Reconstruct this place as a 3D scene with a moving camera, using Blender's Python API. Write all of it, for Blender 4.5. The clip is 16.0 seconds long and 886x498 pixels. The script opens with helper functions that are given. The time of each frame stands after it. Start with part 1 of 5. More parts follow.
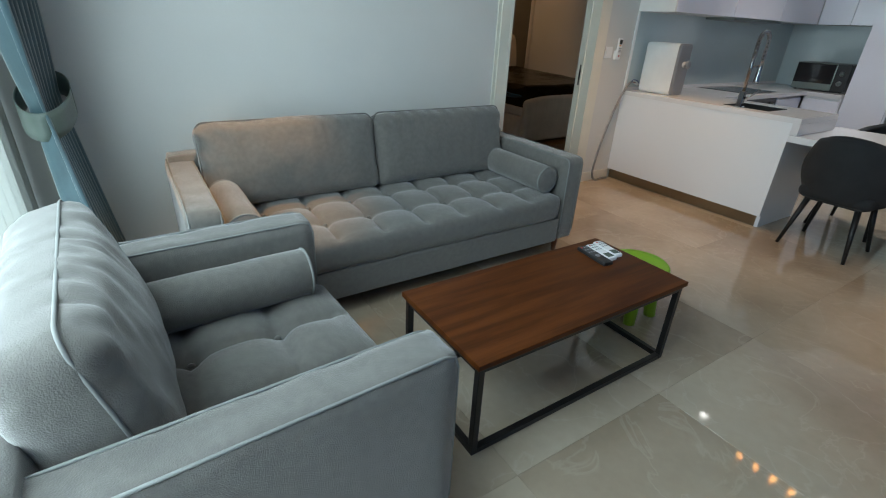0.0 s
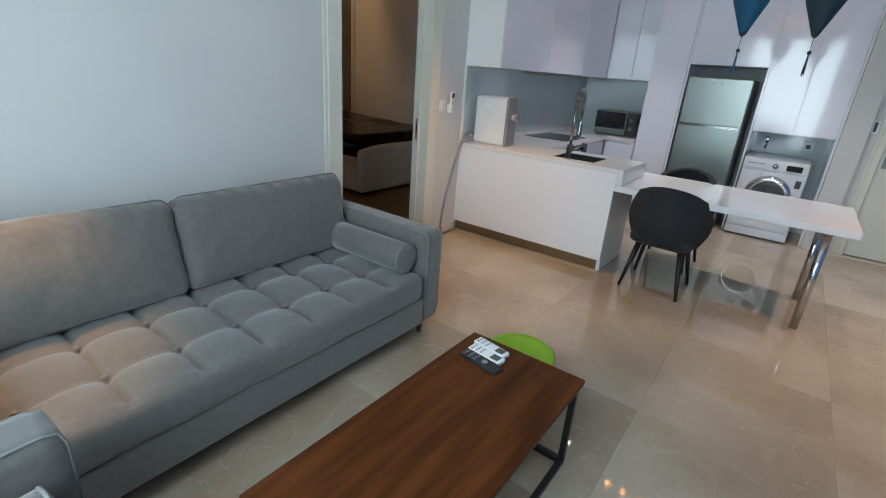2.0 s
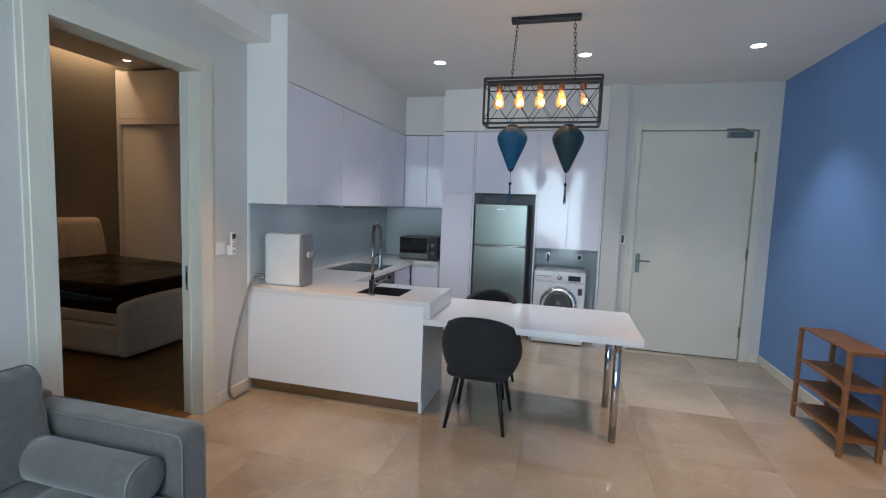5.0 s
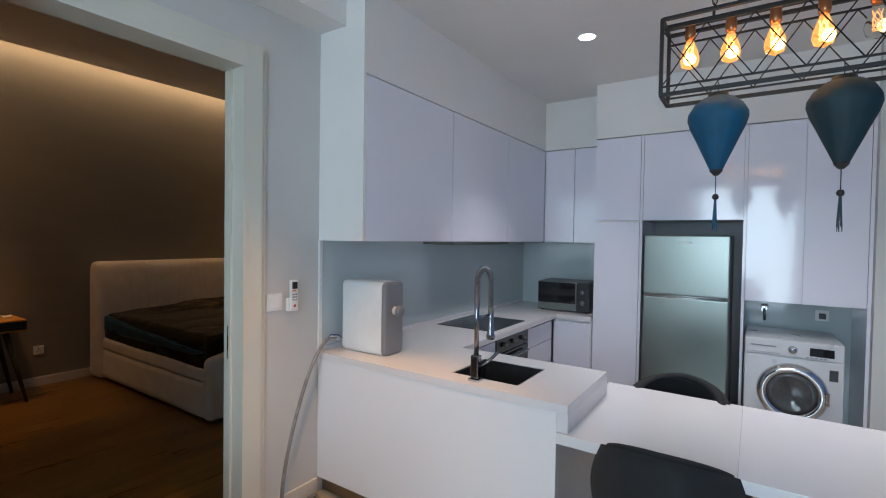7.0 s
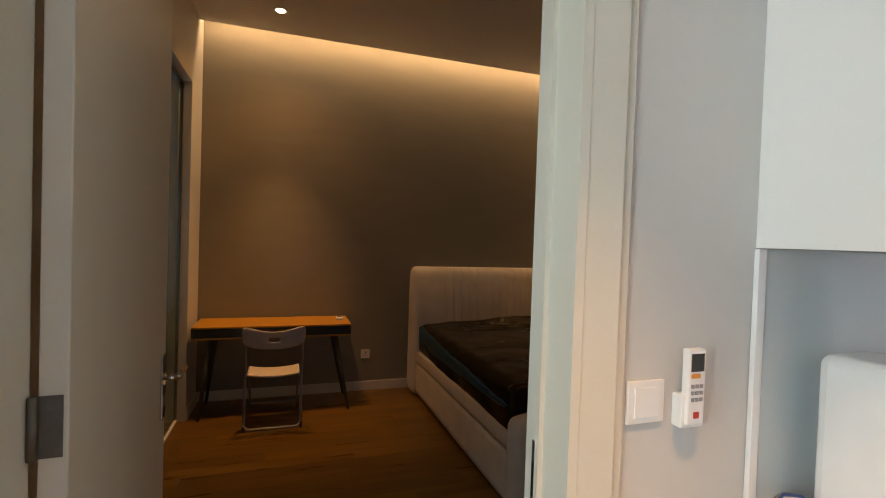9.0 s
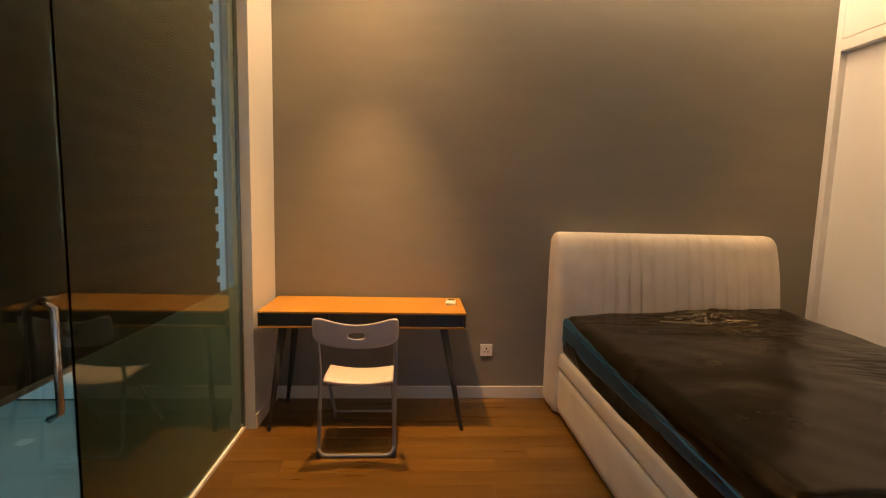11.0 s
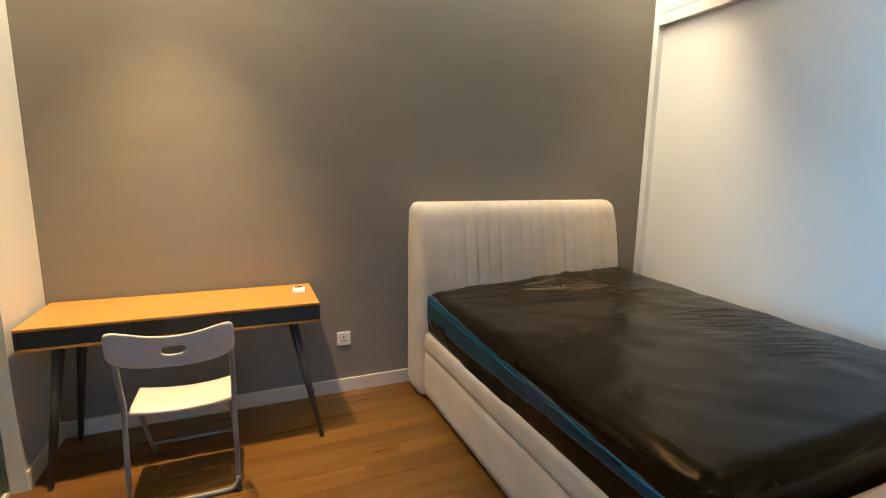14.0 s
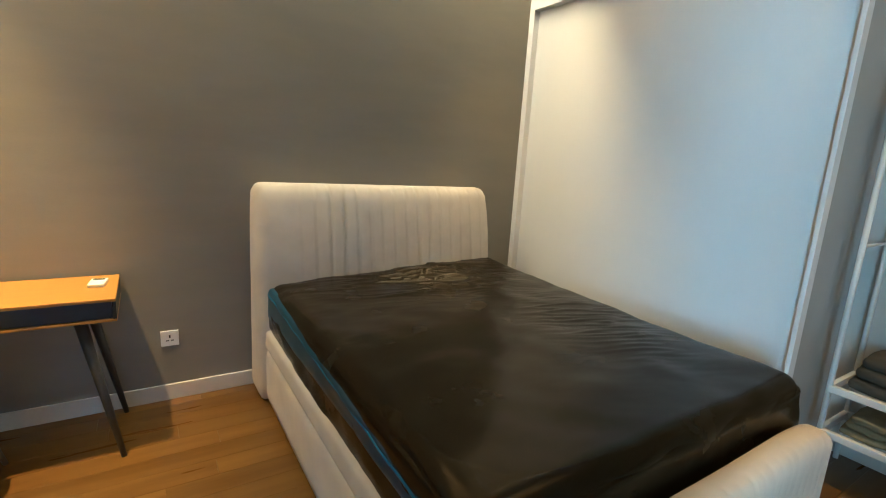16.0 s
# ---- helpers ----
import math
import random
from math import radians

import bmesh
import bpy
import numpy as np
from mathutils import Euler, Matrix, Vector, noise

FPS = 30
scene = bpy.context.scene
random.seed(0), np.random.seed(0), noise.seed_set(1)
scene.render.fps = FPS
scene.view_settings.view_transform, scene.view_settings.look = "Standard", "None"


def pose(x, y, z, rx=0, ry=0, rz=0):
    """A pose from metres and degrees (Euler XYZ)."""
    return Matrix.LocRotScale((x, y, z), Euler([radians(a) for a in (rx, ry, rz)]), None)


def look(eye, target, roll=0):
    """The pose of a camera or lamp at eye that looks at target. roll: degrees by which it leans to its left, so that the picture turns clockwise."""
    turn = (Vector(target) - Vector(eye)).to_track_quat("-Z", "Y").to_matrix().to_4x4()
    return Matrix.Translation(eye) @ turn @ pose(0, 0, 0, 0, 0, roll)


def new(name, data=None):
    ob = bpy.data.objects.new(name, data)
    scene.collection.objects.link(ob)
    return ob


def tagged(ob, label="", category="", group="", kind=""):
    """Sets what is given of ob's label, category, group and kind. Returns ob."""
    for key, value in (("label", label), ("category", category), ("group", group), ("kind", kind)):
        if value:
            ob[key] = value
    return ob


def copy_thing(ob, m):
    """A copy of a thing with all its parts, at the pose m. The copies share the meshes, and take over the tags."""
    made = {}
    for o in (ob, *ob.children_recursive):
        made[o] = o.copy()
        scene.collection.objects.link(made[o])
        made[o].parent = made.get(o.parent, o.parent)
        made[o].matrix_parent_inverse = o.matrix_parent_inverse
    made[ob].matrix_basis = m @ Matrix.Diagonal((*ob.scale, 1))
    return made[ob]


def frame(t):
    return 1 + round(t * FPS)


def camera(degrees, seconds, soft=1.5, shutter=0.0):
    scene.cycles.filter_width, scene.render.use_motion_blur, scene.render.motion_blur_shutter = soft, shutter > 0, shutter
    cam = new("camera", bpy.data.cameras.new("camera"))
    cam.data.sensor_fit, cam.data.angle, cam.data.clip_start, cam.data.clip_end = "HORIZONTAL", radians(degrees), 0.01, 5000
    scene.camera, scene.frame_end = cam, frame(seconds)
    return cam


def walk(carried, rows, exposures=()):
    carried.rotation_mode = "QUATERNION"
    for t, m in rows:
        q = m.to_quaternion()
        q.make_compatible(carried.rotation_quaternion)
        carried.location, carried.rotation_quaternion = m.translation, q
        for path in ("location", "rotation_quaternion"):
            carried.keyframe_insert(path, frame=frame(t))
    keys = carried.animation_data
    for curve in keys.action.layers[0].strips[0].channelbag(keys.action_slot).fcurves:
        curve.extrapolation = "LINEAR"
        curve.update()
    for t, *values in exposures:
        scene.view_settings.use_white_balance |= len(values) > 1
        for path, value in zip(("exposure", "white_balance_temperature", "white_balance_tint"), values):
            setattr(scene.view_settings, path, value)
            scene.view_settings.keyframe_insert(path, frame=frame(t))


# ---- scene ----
cam = camera(87.1, 16.0, 1.1)
PATH = [
    (0, (0.483, 0.494, 1.398), (1.482, 1.992, 0.527), 2.8),
    (0.5, (0.559, 0.644, 1.396), (1.659, 2.053, 0.5), 2.8),
    (1, (0.725, 0.742, 1.4), (1.939, 2.077, 0.535), 3.8),
    (1.5, (0.845, 0.838, 1.461), (2.196, 2.078, 0.662), 4.1),
    (2, (0.787, 0.984, 1.517), (2.309, 2.069, 0.804), 4.3),
    (2.5, (0.725, 1.022, 1.582), (2.417, 1.922, 1.007), 4.0),
    (3, (0.68, 1.039, 1.628), (2.5, 1.749, 1.2), 3.6),
    (3.5, (0.702, 1.045, 1.617), (2.595, 1.607, 1.299), 3.0),
    (6, (1.937, 1.064, 1.602), (3.848, 1.649, 1.522), 1.1),
    (6.5, (2.285, 1.196, 1.581), (4.105, 2.023, 1.528), 0.8),
    (7, (2.609, 1.346, 1.602), (4.271, 2.457, 1.555), 0.9),
    (7.5, (2.909, 1.675, 1.599), (4.35, 3.062, 1.575), 1.4),
    (8, (3.139, 2.034, 1.599), (4.32, 3.648, 1.587), 1.5),
    (8.5, (3.322, 2.408, 1.586), (4.226, 4.192, 1.567), 1.0),
    (9, (3.494, 2.753, 1.572), (4.13, 4.648, 1.53), 1.9),
    (9.5, (3.598, 3.099, 1.528), (4.004, 5.058, 1.437), 1.3),
    (9.7, (3.615, 3.277, 1.516), (3.937, 5.25, 1.411), 1.9),
    (12, (3.789, 4.43, 1.502), (3.882, 6.407, 1.22), 1.2),
    (12.5, (3.687, 4.509, 1.511), (3.921, 6.473, 1.217), 0.7),
    (13, (3.668, 4.542, 1.501), (4.087, 6.473, 1.197), 0.8),
    (13.5, (3.682, 4.534, 1.503), (4.292, 6.411, 1.179), 0.9),
    (14, (3.733, 4.519, 1.49), (4.501, 6.336, 1.155), 0.9),
    (14.5, (3.857, 4.492, 1.491), (4.75, 6.248, 1.146), 1.1),
    (15, (4.048, 4.43, 1.499), (5.046, 6.127, 1.15), 1.5),
    (15.5, (4.15, 4.431, 1.479), (5.2, 6.092, 1.103), 1.9),
    (16, (4.206, 4.557, 1.48), (5.273, 6.205, 1.099), 3.6),
]
EXPOSURES = [(0.0, -0.22, 6450, 9), (1.0, -0.1, 6350, 11), (3.5, 0.0, 6250, 15), (6.0, -0.06, 6000, 14), (8.0, 0.12, 6200, 16), (9.0, 0.48, 7400, 17), (9.7, 1.1, 7500, 15), (12.0, 2.58, 5000, 7), (12.5, 2.7, 4750, 5), (13.5, 2.74, 4580, -2), (15.0, 2.66, 4520, -9), (16.0, 2.66, 4520, -10)]
walk(cam, [(t, look(eye, target, roll)) for t, eye, target, roll in PATH], EXPOSURES)

# ---- world and lights ----
world = bpy.data.worlds.new("sky")
scene.world = world
world.use_nodes = True
sky = world.node_tree.nodes.new("ShaderNodeTexSky")
sky.sky_type, sky.sun_disc = "NISHITA", False
sky.sun_elevation, sky.sun_rotation = radians(50), radians(200)
world.node_tree.links.new(sky.outputs[0], world.node_tree.nodes["Background"].inputs[0])
world.node_tree.nodes["Background"].inputs[1].default_value = 0.12


def lamp(name, kind, m, energy, color, **more):
    data = bpy.data.lights.new(name, kind)
    data.energy, data.color = energy, color
    for key, value in more.items():
        if key == "size":
            data.shape, data.size, data.size_y = "RECTANGLE", value[0], value[1]
        elif key == "spot":
            data.spot_size, data.spot_blend = radians(value[0]), value[1]
        elif key == "radius":
            data.shadow_soft_size = value
    ob = new(name, data)
    ob.matrix_world = m
    return ob


COOL, WARM, NEUTRAL = (0.72, 0.91, 0.97), (1.0, 0.53, 0.19), (1.0, 0.93, 0.86)
# daylight that enters by the living room window and by the bathroom window
lamp("window_daylight", "AREA", look((-0.08, 1.48, 1.5), (3, 1.48, 0.6)), 114, COOL, size=(1.55, 2.5))
lamp("window_daylight", "AREA", look((-0.11, 2.72, 1.5), (3, 2.72, 1.5)), 16, COOL, size=(0.95, 2.4))
lamp("bathroom_daylight", "AREA", look((0.75, 5.9, 1.6), (2.4, 7.2, 1.5)), 12.0, (0.72, 0.88, 1.0), size=(1.2, 1.2))
LIVING_SPOTS = [(5.94, 2.373), (5.90, 0.973), (5.86, -0.42)]
for sx, sy in LIVING_SPOTS:
    lamp("downlight_beam", "SPOT", look((sx, sy, 3.0), (sx, sy, 0)), 100, NEUTRAL, spot=(86, 0.9), radius=0.05)
for sx, sy, power, aim, cone in [(3.95, 2.85, 165, 2.85, 62), (0.90, 3.06, 300, 2.98, 33), (3.95, -0.35, 170, -0.35, 76)]:
    lamp("warm_downlight_beam", "SPOT", look((sx, sy, 3.0), (sx, aim, 0)), power, WARM, spot=(cone, 0.8), radius=0.05)
BED_SPOTS = [(3.40, 6.85), (6.42, 6.88), (6.42, 4.70), (3.40, 4.70)]
# each bedroom downlight has a narrow beam inside a weak wide one
for sx, sy, power in [(3.40, 6.85, 98), (6.42, 6.88, 18), (6.42, 4.70, 34), (3.40, 4.70, 1.2)]:
    for share, cone in ((1.0, 54), (0.2, 132)):
        lamp("bedroom_downlight_beam", "SPOT", look((sx, sy, 3.36), (sx, sy + (0.22 if sy > 6 else 0), 0)), power * share, (1.0, 0.49, 0.15), spot=(cone, 1.0), radius=0.03)
lamp("cove_strip_light", "AREA", look((4.75, 7.36, 3.53), (4.75, 7.40, 3.0)), 17, (1.0, 0.64, 0.33), size=(3.95, 0.05))
for k in range(5):
    lamp("bulb_glow", "POINT", pose(4.97, 1.61 - 0.162 * k, 2.42), 0.5 if k < 4 else 0.1, (1.0, 0.62, 0.25), radius=0.03)


# ---- materials ----
def material(name, color, rough=0.5, metal=0.0, spread=0.12, scale=6.0, bump=0.0, bump_scale=80.0, stretch=(1, 1, 1), second=None,
             coat=0.0, rand=0.0, sheen=0.0, rough_spread=0.08, emit=None, strength=0.0, spec=0.5):
    """A surface: colour with two scales of variation, gloss variation and fine relief."""
    mat = bpy.data.materials.new(name)
    mat.use_nodes = True
    n, link = mat.node_tree.nodes, mat.node_tree.links.new
    bsdf = n["Principled BSDF"]
    bsdf.inputs["Metallic"].default_value = metal
    bsdf.inputs["Coat Weight"].default_value = coat
    bsdf.inputs["Sheen Weight"].default_value = sheen
    bsdf.inputs["Specular IOR Level"].default_value = spec
    co = n.new("ShaderNodeTexCoord")
    mp = n.new("ShaderNodeMapping")
    mp.inputs["Scale"].default_value = stretch
    link(co.outputs["Object"], mp.inputs[0])
    if rand:
        info = n.new("ShaderNodeObjectInfo")
        add = n.new("ShaderNodeVectorMath")
        add.operation = "MULTIPLY_ADD"
        link(info.outputs["Random"], add.inputs[0])
        add.inputs[1].default_value = (37, 53, 71)
        link(co.outputs["Object"], add.inputs[2])
        link(add.outputs[0], mp.inputs[0])
    big = n.new("ShaderNodeTexNoise")
    big.inputs["Scale"].default_value, big.inputs["Detail"].default_value = scale, 6
    fine = n.new("ShaderNodeTexNoise")
    fine.inputs["Scale"].default_value, fine.inputs["Detail"].default_value = bump_scale, 3
    link(mp.outputs[0], big.inputs["Vector"])
    link(mp.outputs[0], fine.inputs["Vector"])
    ramp = n.new("ShaderNodeValToRGB")
    lo = tuple(c * (1 - spread) for c in color)
    hi = second or tuple(min(1, c * (1 + spread)) for c in color)
    ramp.color_ramp.elements[0].position, ramp.color_ramp.elements[1].position = 0.27, 0.73
    ramp.color_ramp.elements[0].color, ramp.color_ramp.elements[1].color = (*lo, 1), (*hi, 1)
    ramp.color_ramp.interpolation = "EASE"
    link(big.outputs["Fac"], ramp.inputs[0])
    grain = n.new("ShaderNodeMix")
    grain.data_type, grain.blend_type = "RGBA", "MULTIPLY"
    grain.inputs["Factor"].default_value = min(1, spread * 1.5)
    link(ramp.outputs[0], grain.inputs["A"])
    link(fine.outputs["Fac"], grain.inputs["B"])
    last = grain.outputs["Result"]
    if rand:
        hsv = n.new("ShaderNodeHueSaturation")
        ma = n.new("ShaderNodeMapRange")
        ma.inputs["To Min"].default_value, ma.inputs["To Max"].default_value = 1 - rand, 1 + rand
        link(info.outputs["Random"], ma.inputs[0])
        link(ma.outputs[0], hsv.inputs["Value"])
        link(last, hsv.inputs["Color"])
        last = hsv.outputs[0]
    link(last, bsdf.inputs["Base Color"])
    mr = n.new("ShaderNodeMapRange")
    mr.inputs["To Min"].default_value, mr.inputs["To Max"].default_value = max(0.02, rough - rough_spread), min(1, rough + rough_spread)
    link(big.outputs["Fac"], mr.inputs[0])
    link(mr.outputs[0], bsdf.inputs["Roughness"])
    if bump:
        b = n.new("ShaderNodeBump")
        b.inputs["Strength"].default_value, b.inputs["Distance"].default_value = bump, 0.004
        link(fine.outputs["Fac"], b.inputs["Height"])
        link(b.outputs[0], bsdf.inputs["Normal"])
    if emit:
        bsdf.inputs["Emission Color"].default_value = (*emit, 1)
        bsdf.inputs["Emission Strength"].default_value = strength
    return mat


def marble_material():
    """Polished beige marble with soft clouds and thin pale veins; each slab has its own tone."""
    mat = material("polished_beige_marble", (0.325, 0.255, 0.183), 0.045, 0, 0.10, 1.1, 0.0, 24, second=(0.455, 0.385, 0.30), rand=0.03, rough_spread=0.015, spec=0.75)
    n, link = mat.node_tree.nodes, mat.node_tree.links.new
    bsdf = n["Principled BSDF"]
    old = bsdf.inputs["Base Color"].links[0].from_socket
    warp = n.new("ShaderNodeTexNoise")
    warp.inputs["Scale"].default_value, warp.inputs["Detail"].default_value, warp.inputs["Distortion"].default_value = 2.2, 8, 1.6
    mp = [x for x in n if x.type == "MAPPING"][0]
    link(mp.outputs[0], warp.inputs["Vector"])
    vein = n.new("ShaderNodeValToRGB")
    e = vein.color_ramp.elements
    e[0].position, e[0].color = 0.485, (0, 0, 0, 1)
    e[1].position, e[1].color = 0.5, (0.13, 0.13, 0.13, 1)
    e2 = vein.color_ramp.elements.new(0.515)
    e2.color = (0, 0, 0, 1)
    link(warp.outputs["Fac"], vein.inputs[0])
    mix = n.new("ShaderNodeMix")
    mix.data_type = "RGBA"
    link(vein.outputs[0], mix.inputs["Factor"])
    link(old, mix.inputs["A"])
    mix.inputs["B"].default_value = (0.62, 0.56, 0.47, 1)
    link(mix.outputs["Result"], bsdf.inputs["Base Color"])
    return mat


def glass_material(name, color, rough=0.0):
    mat = bpy.data.materials.new(name)
    mat.use_nodes = True
    bsdf = mat.node_tree.nodes["Principled BSDF"]
    bsdf.inputs["Base Color"].default_value = (*color, 1)
    bsdf.inputs["Roughness"].default_value = rough
    bsdf.inputs["Transmission Weight"].default_value = 1
    bsdf.inputs["IOR"].default_value = 1.45
    return mat


def voile_material():
    """Thin white voile: part of the light passes straight through, part is scattered by the threads."""
    mat = material("white_sheer_voile", (0.80, 0.82, 0.79), 0.9, 0, 0.06, 10, 0.1, 300)
    n, link = mat.node_tree.nodes, mat.node_tree.links.new
    bsdf, out = n["Principled BSDF"], n["Material Output"]
    through_it, scatter = n.new("ShaderNodeBsdfTransparent"), n.new("ShaderNodeBsdfTranslucent")
    scatter.inputs["Color"].default_value = (0.85, 0.86, 0.82, 1)
    soft_mix, open_mix = n.new("ShaderNodeMixShader"), n.new("ShaderNodeMixShader")
    soft_mix.inputs[0].default_value, open_mix.inputs[0].default_value = 0.65, 0.35
    link(bsdf.outputs[0], soft_mix.inputs[1])
    link(scatter.outputs[0], soft_mix.inputs[2])
    link(soft_mix.outputs[0], open_mix.inputs[1])
    link(through_it.outputs[0], open_mix.inputs[2])
    link(open_mix.outputs[0], out.inputs["Surface"])
    return mat


def glow_material(name, color, strength):
    return material(name, color, 0.4, spread=0.02, emit=color, strength=strength)


PAINT = material("off_white_wall_paint", (0.60, 0.60, 0.58), 0.6, spread=0.03, scale=1.3, bump=0.05, bump_scale=160)
CEIL = material("white_ceiling_paint", (0.80, 0.79, 0.77), 0.7, spread=0.03, scale=1.1, bump=0.04, bump_scale=150)
BLUE = material("cornflower_blue_wall_paint", (0.155, 0.295, 0.585), 0.55, spread=0.05, scale=1.2, bump=0.06, bump_scale=150)
CREAM = material("cream_door_paint", (0.66, 0.65, 0.57), 0.42, spread=0.03, scale=2, bump=0.03, bump_scale=90)
SKIRT = material("ivory_skirting_paint", (0.68, 0.64, 0.56), 0.4, spread=0.04, scale=3)
MARBLE = marble_material()
GROUT = material("beige_joint", (0.36, 0.31, 0.26), 0.5, spread=0.1)
CAB = material("glossy_lavender_white_lacquer", (0.77, 0.775, 0.87), 0.12, spread=0.01, scale=1.5, coat=0.5, rough_spread=0.01)
CABWHITE = material("white_lacquer", (0.78, 0.78, 0.80), 0.25, spread=0.01, scale=1.5, rough_spread=0.01)
QUARTZ = material("polished_white_quartz", (0.70, 0.685, 0.695), 0.13, spread=0.012, scale=3, bump_scale=200, rough_spread=0.04)
SPLASH = material("grey_blue_back_painted_glass", (0.50, 0.575, 0.595), 0.08, spread=0.04, scale=1.2, rough_spread=0.03)
BRONZE = material("brushed_bronze_plinth", (0.30, 0.22, 0.14), 0.36, 0.85, 0.05, 3, 0.0, 60)
STEEL = material("brushed_stainless_steel", (0.23, 0.255, 0.24), 0.3, 1.0, 0.015, 2, 0.0, 90, rough_spread=0.04)
DARKGREY = material("dark_grey_plastic", (0.11, 0.115, 0.125), 0.4, 0, 0.06, 8)
HINGE = material("dull_grey_hinge_steel", (0.16, 0.15, 0.135), 0.45, 0.7, 0.1, 20)
PANELGREY = material("silver_grey_plastic", (0.26, 0.26, 0.275), 0.38, 0.25, 0.04, 6)
SILVER = material("silver_grey_enamel", (0.60, 0.61, 0.63), 0.3, 0.1, 0.03, 6)
SMOKE = material("smoky_drum_glass", (0.085, 0.09, 0.095), 0.1, 0, 0.3, 9, rough_spread=0.04)
TAPMETAL = material("grey_chrome", (0.30, 0.30, 0.31), 0.16, 1.0, 0.03, 6, rough_spread=0.05)
CHROME = material("polished_chrome", (0.60, 0.60, 0.61), 0.1, 1.0, 0.02, 3, rough_spread=0.04)
BLACKMETAL = material("black_powder_coated_steel", (0.018, 0.017, 0.017), 0.42, 0.3, 0.2, 20, 0.08, 150)
BLACKGLASS = material("black_ceramic_glass", (0.012, 0.012, 0.014), 0.06, 0, 0.1, 4, rough_spread=0.03)
BLACKPLASTIC = material("black_plastic", (0.02, 0.02, 0.022), 0.4, 0, 0.15, 20, 0.05, 200)
GREYPLASTIC = material("grey_plastic", (0.23, 0.24, 0.26), 0.4, 0, 0.06, 8)
WHITEPLASTIC = material("white_plastic", (0.78, 0.79, 0.79), 0.35, 0, 0.03, 8, 0.03, 200)
CREAMPLASTIC = material("cream_plastic", (0.60, 0.54, 0.50), 0.4, 0, 0.04, 8, 0.03, 200)
BUTTONS = material("grey_rubber_buttons", (0.28, 0.28, 0.30), 0.6, 0, 0.1, 20)
ORANGE = material("orange_button", (0.75, 0.30, 0.05), 0.5, 0, 0.05, 20)
RED = material("red_button", (0.5, 0.04, 0.03), 0.5, 0, 0.05, 20)
LCD = material("grey_green_display", (0.10, 0.12, 0.10), 0.25, 0, 0.05, 20)
FABRIC = material("grey_woven_upholstery", (0.119, 0.114, 0.105), 0.85, 0, 0.12, 40, 0.4, 320, sheen=0.45)
PIPING = material("light_grey_piping", (0.20, 0.208, 0.206), 0.85, 0, 0.08, 20, 0.2, 400)
LEGWOOD = material("reddish_brown_wooden_leg", (0.16, 0.05, 0.02), 0.4, 0, 0.25, 8, 0.08, 60, (6, 6, 1))
WALNUT = material("dark_walnut_veneer", (0.068, 0.0175, 0.0042), 0.42, 0, 0.22, 1.8, 0.03, 14, (1.0, 14, 1), second=(0.125, 0.037, 0.0085), spec=0.14)
GREEN = material("lime_green_plastic", (0.26, 0.46, 0.02), 0.35, 0, 0.05, 6, 0.03, 150)
CHAIRFAB = material("charcoal_felt_upholstery", (0.020, 0.021, 0.023), 0.95, 0, 0.15, 12, 0.35, 380)
BAMBOO = material("brown_varnished_bamboo", (0.26, 0.115, 0.04), 0.45, 0, 0.25, 5, 0.08, 60, (1, 10, 10))
TEAL = material("teal_silk", (0.0, 0.082, 0.17), 0.62, 0, 0.12, 18, 0.15, 260)
NAVY = material("dark_slate_silk", (0.007, 0.034, 0.046), 0.62, 0, 0.12, 18, 0.15, 260)
BRASS = material("copper_lamp_holder", (0.42, 0.18, 0.08), 0.35, 0.9, 0.1, 20)
FILAMENT = glow_material("glowing_filament", (1.0, 0.38, 0.06), 11)
DIMFILAMENT = glow_material("dim_filament", (1.0, 0.45, 0.15), 0.8)
BULB = glass_material("amber_bulb_glass", (1.0, 0.74, 0.36))
BULB.node_tree.nodes["Principled BSDF"].inputs["IOR"].default_value = 1.06
BULB.node_tree.nodes["Principled BSDF"].inputs["Emission Color"].default_value = (1.0, 0.42, 0.08, 1)
BULB.node_tree.nodes["Principled BSDF"].inputs["Emission Strength"].default_value = 0.55
CLEARBULB = glass_material("clear_bulb_glass", (0.95, 0.92, 0.86))
CLEARBULB.node_tree.nodes["Principled BSDF"].inputs["IOR"].default_value = 1.04
LED = glow_material("downlight_diffuser", (1.0, 0.97, 0.93), 14)
WARMLED = glow_material("warm_downlight_diffuser", (1.0, 0.75, 0.45), 12)
CURTAIN = material("teal_grey_satin_curtain", (0.065, 0.125, 0.15), 0.38, 0, 0.15, 5, 0.12, 220, (4, 4, 1), sheen=0.4)
TIEBACK = material("olive_grey_satin_tieback", (0.13, 0.17, 0.15), 0.35, 0, 0.12, 8, 0.1, 220)
SHEER = voile_material()
REDTUBE = material("red_plastic_tube", (0.5, 0.03, 0.02), 0.4, 0, 0.05, 20)
BLUETUBE = material("blue_plastic_tube", (0.03, 0.06, 0.22), 0.4, 0, 0.05, 20)
OAK = material("oiled_oak_plank", (0.124, 0.058, 0.0070), 0.30, 0, 0.10, 1.5, 0.03, 16, (1.0, 9, 1), second=(0.165, 0.088, 0.015), rand=0.2)
DARKJOINT = material("dark_plank_joint", (0.07, 0.032, 0.008), 0.7, 0, 0.1)
WALLPAPER = material("grey_brown_textured_wallpaper", (0.238, 0.221, 0.186), 0.75, 0, 0.04, 2.0, 0.2, 120, (1, 1, 4))
DESKTOP = material("honey_oak_veneer", (0.46, 0.225, 0.028), 0.38, 0, 0.10, 3, 0.05, 50, (1.2, 16, 1))
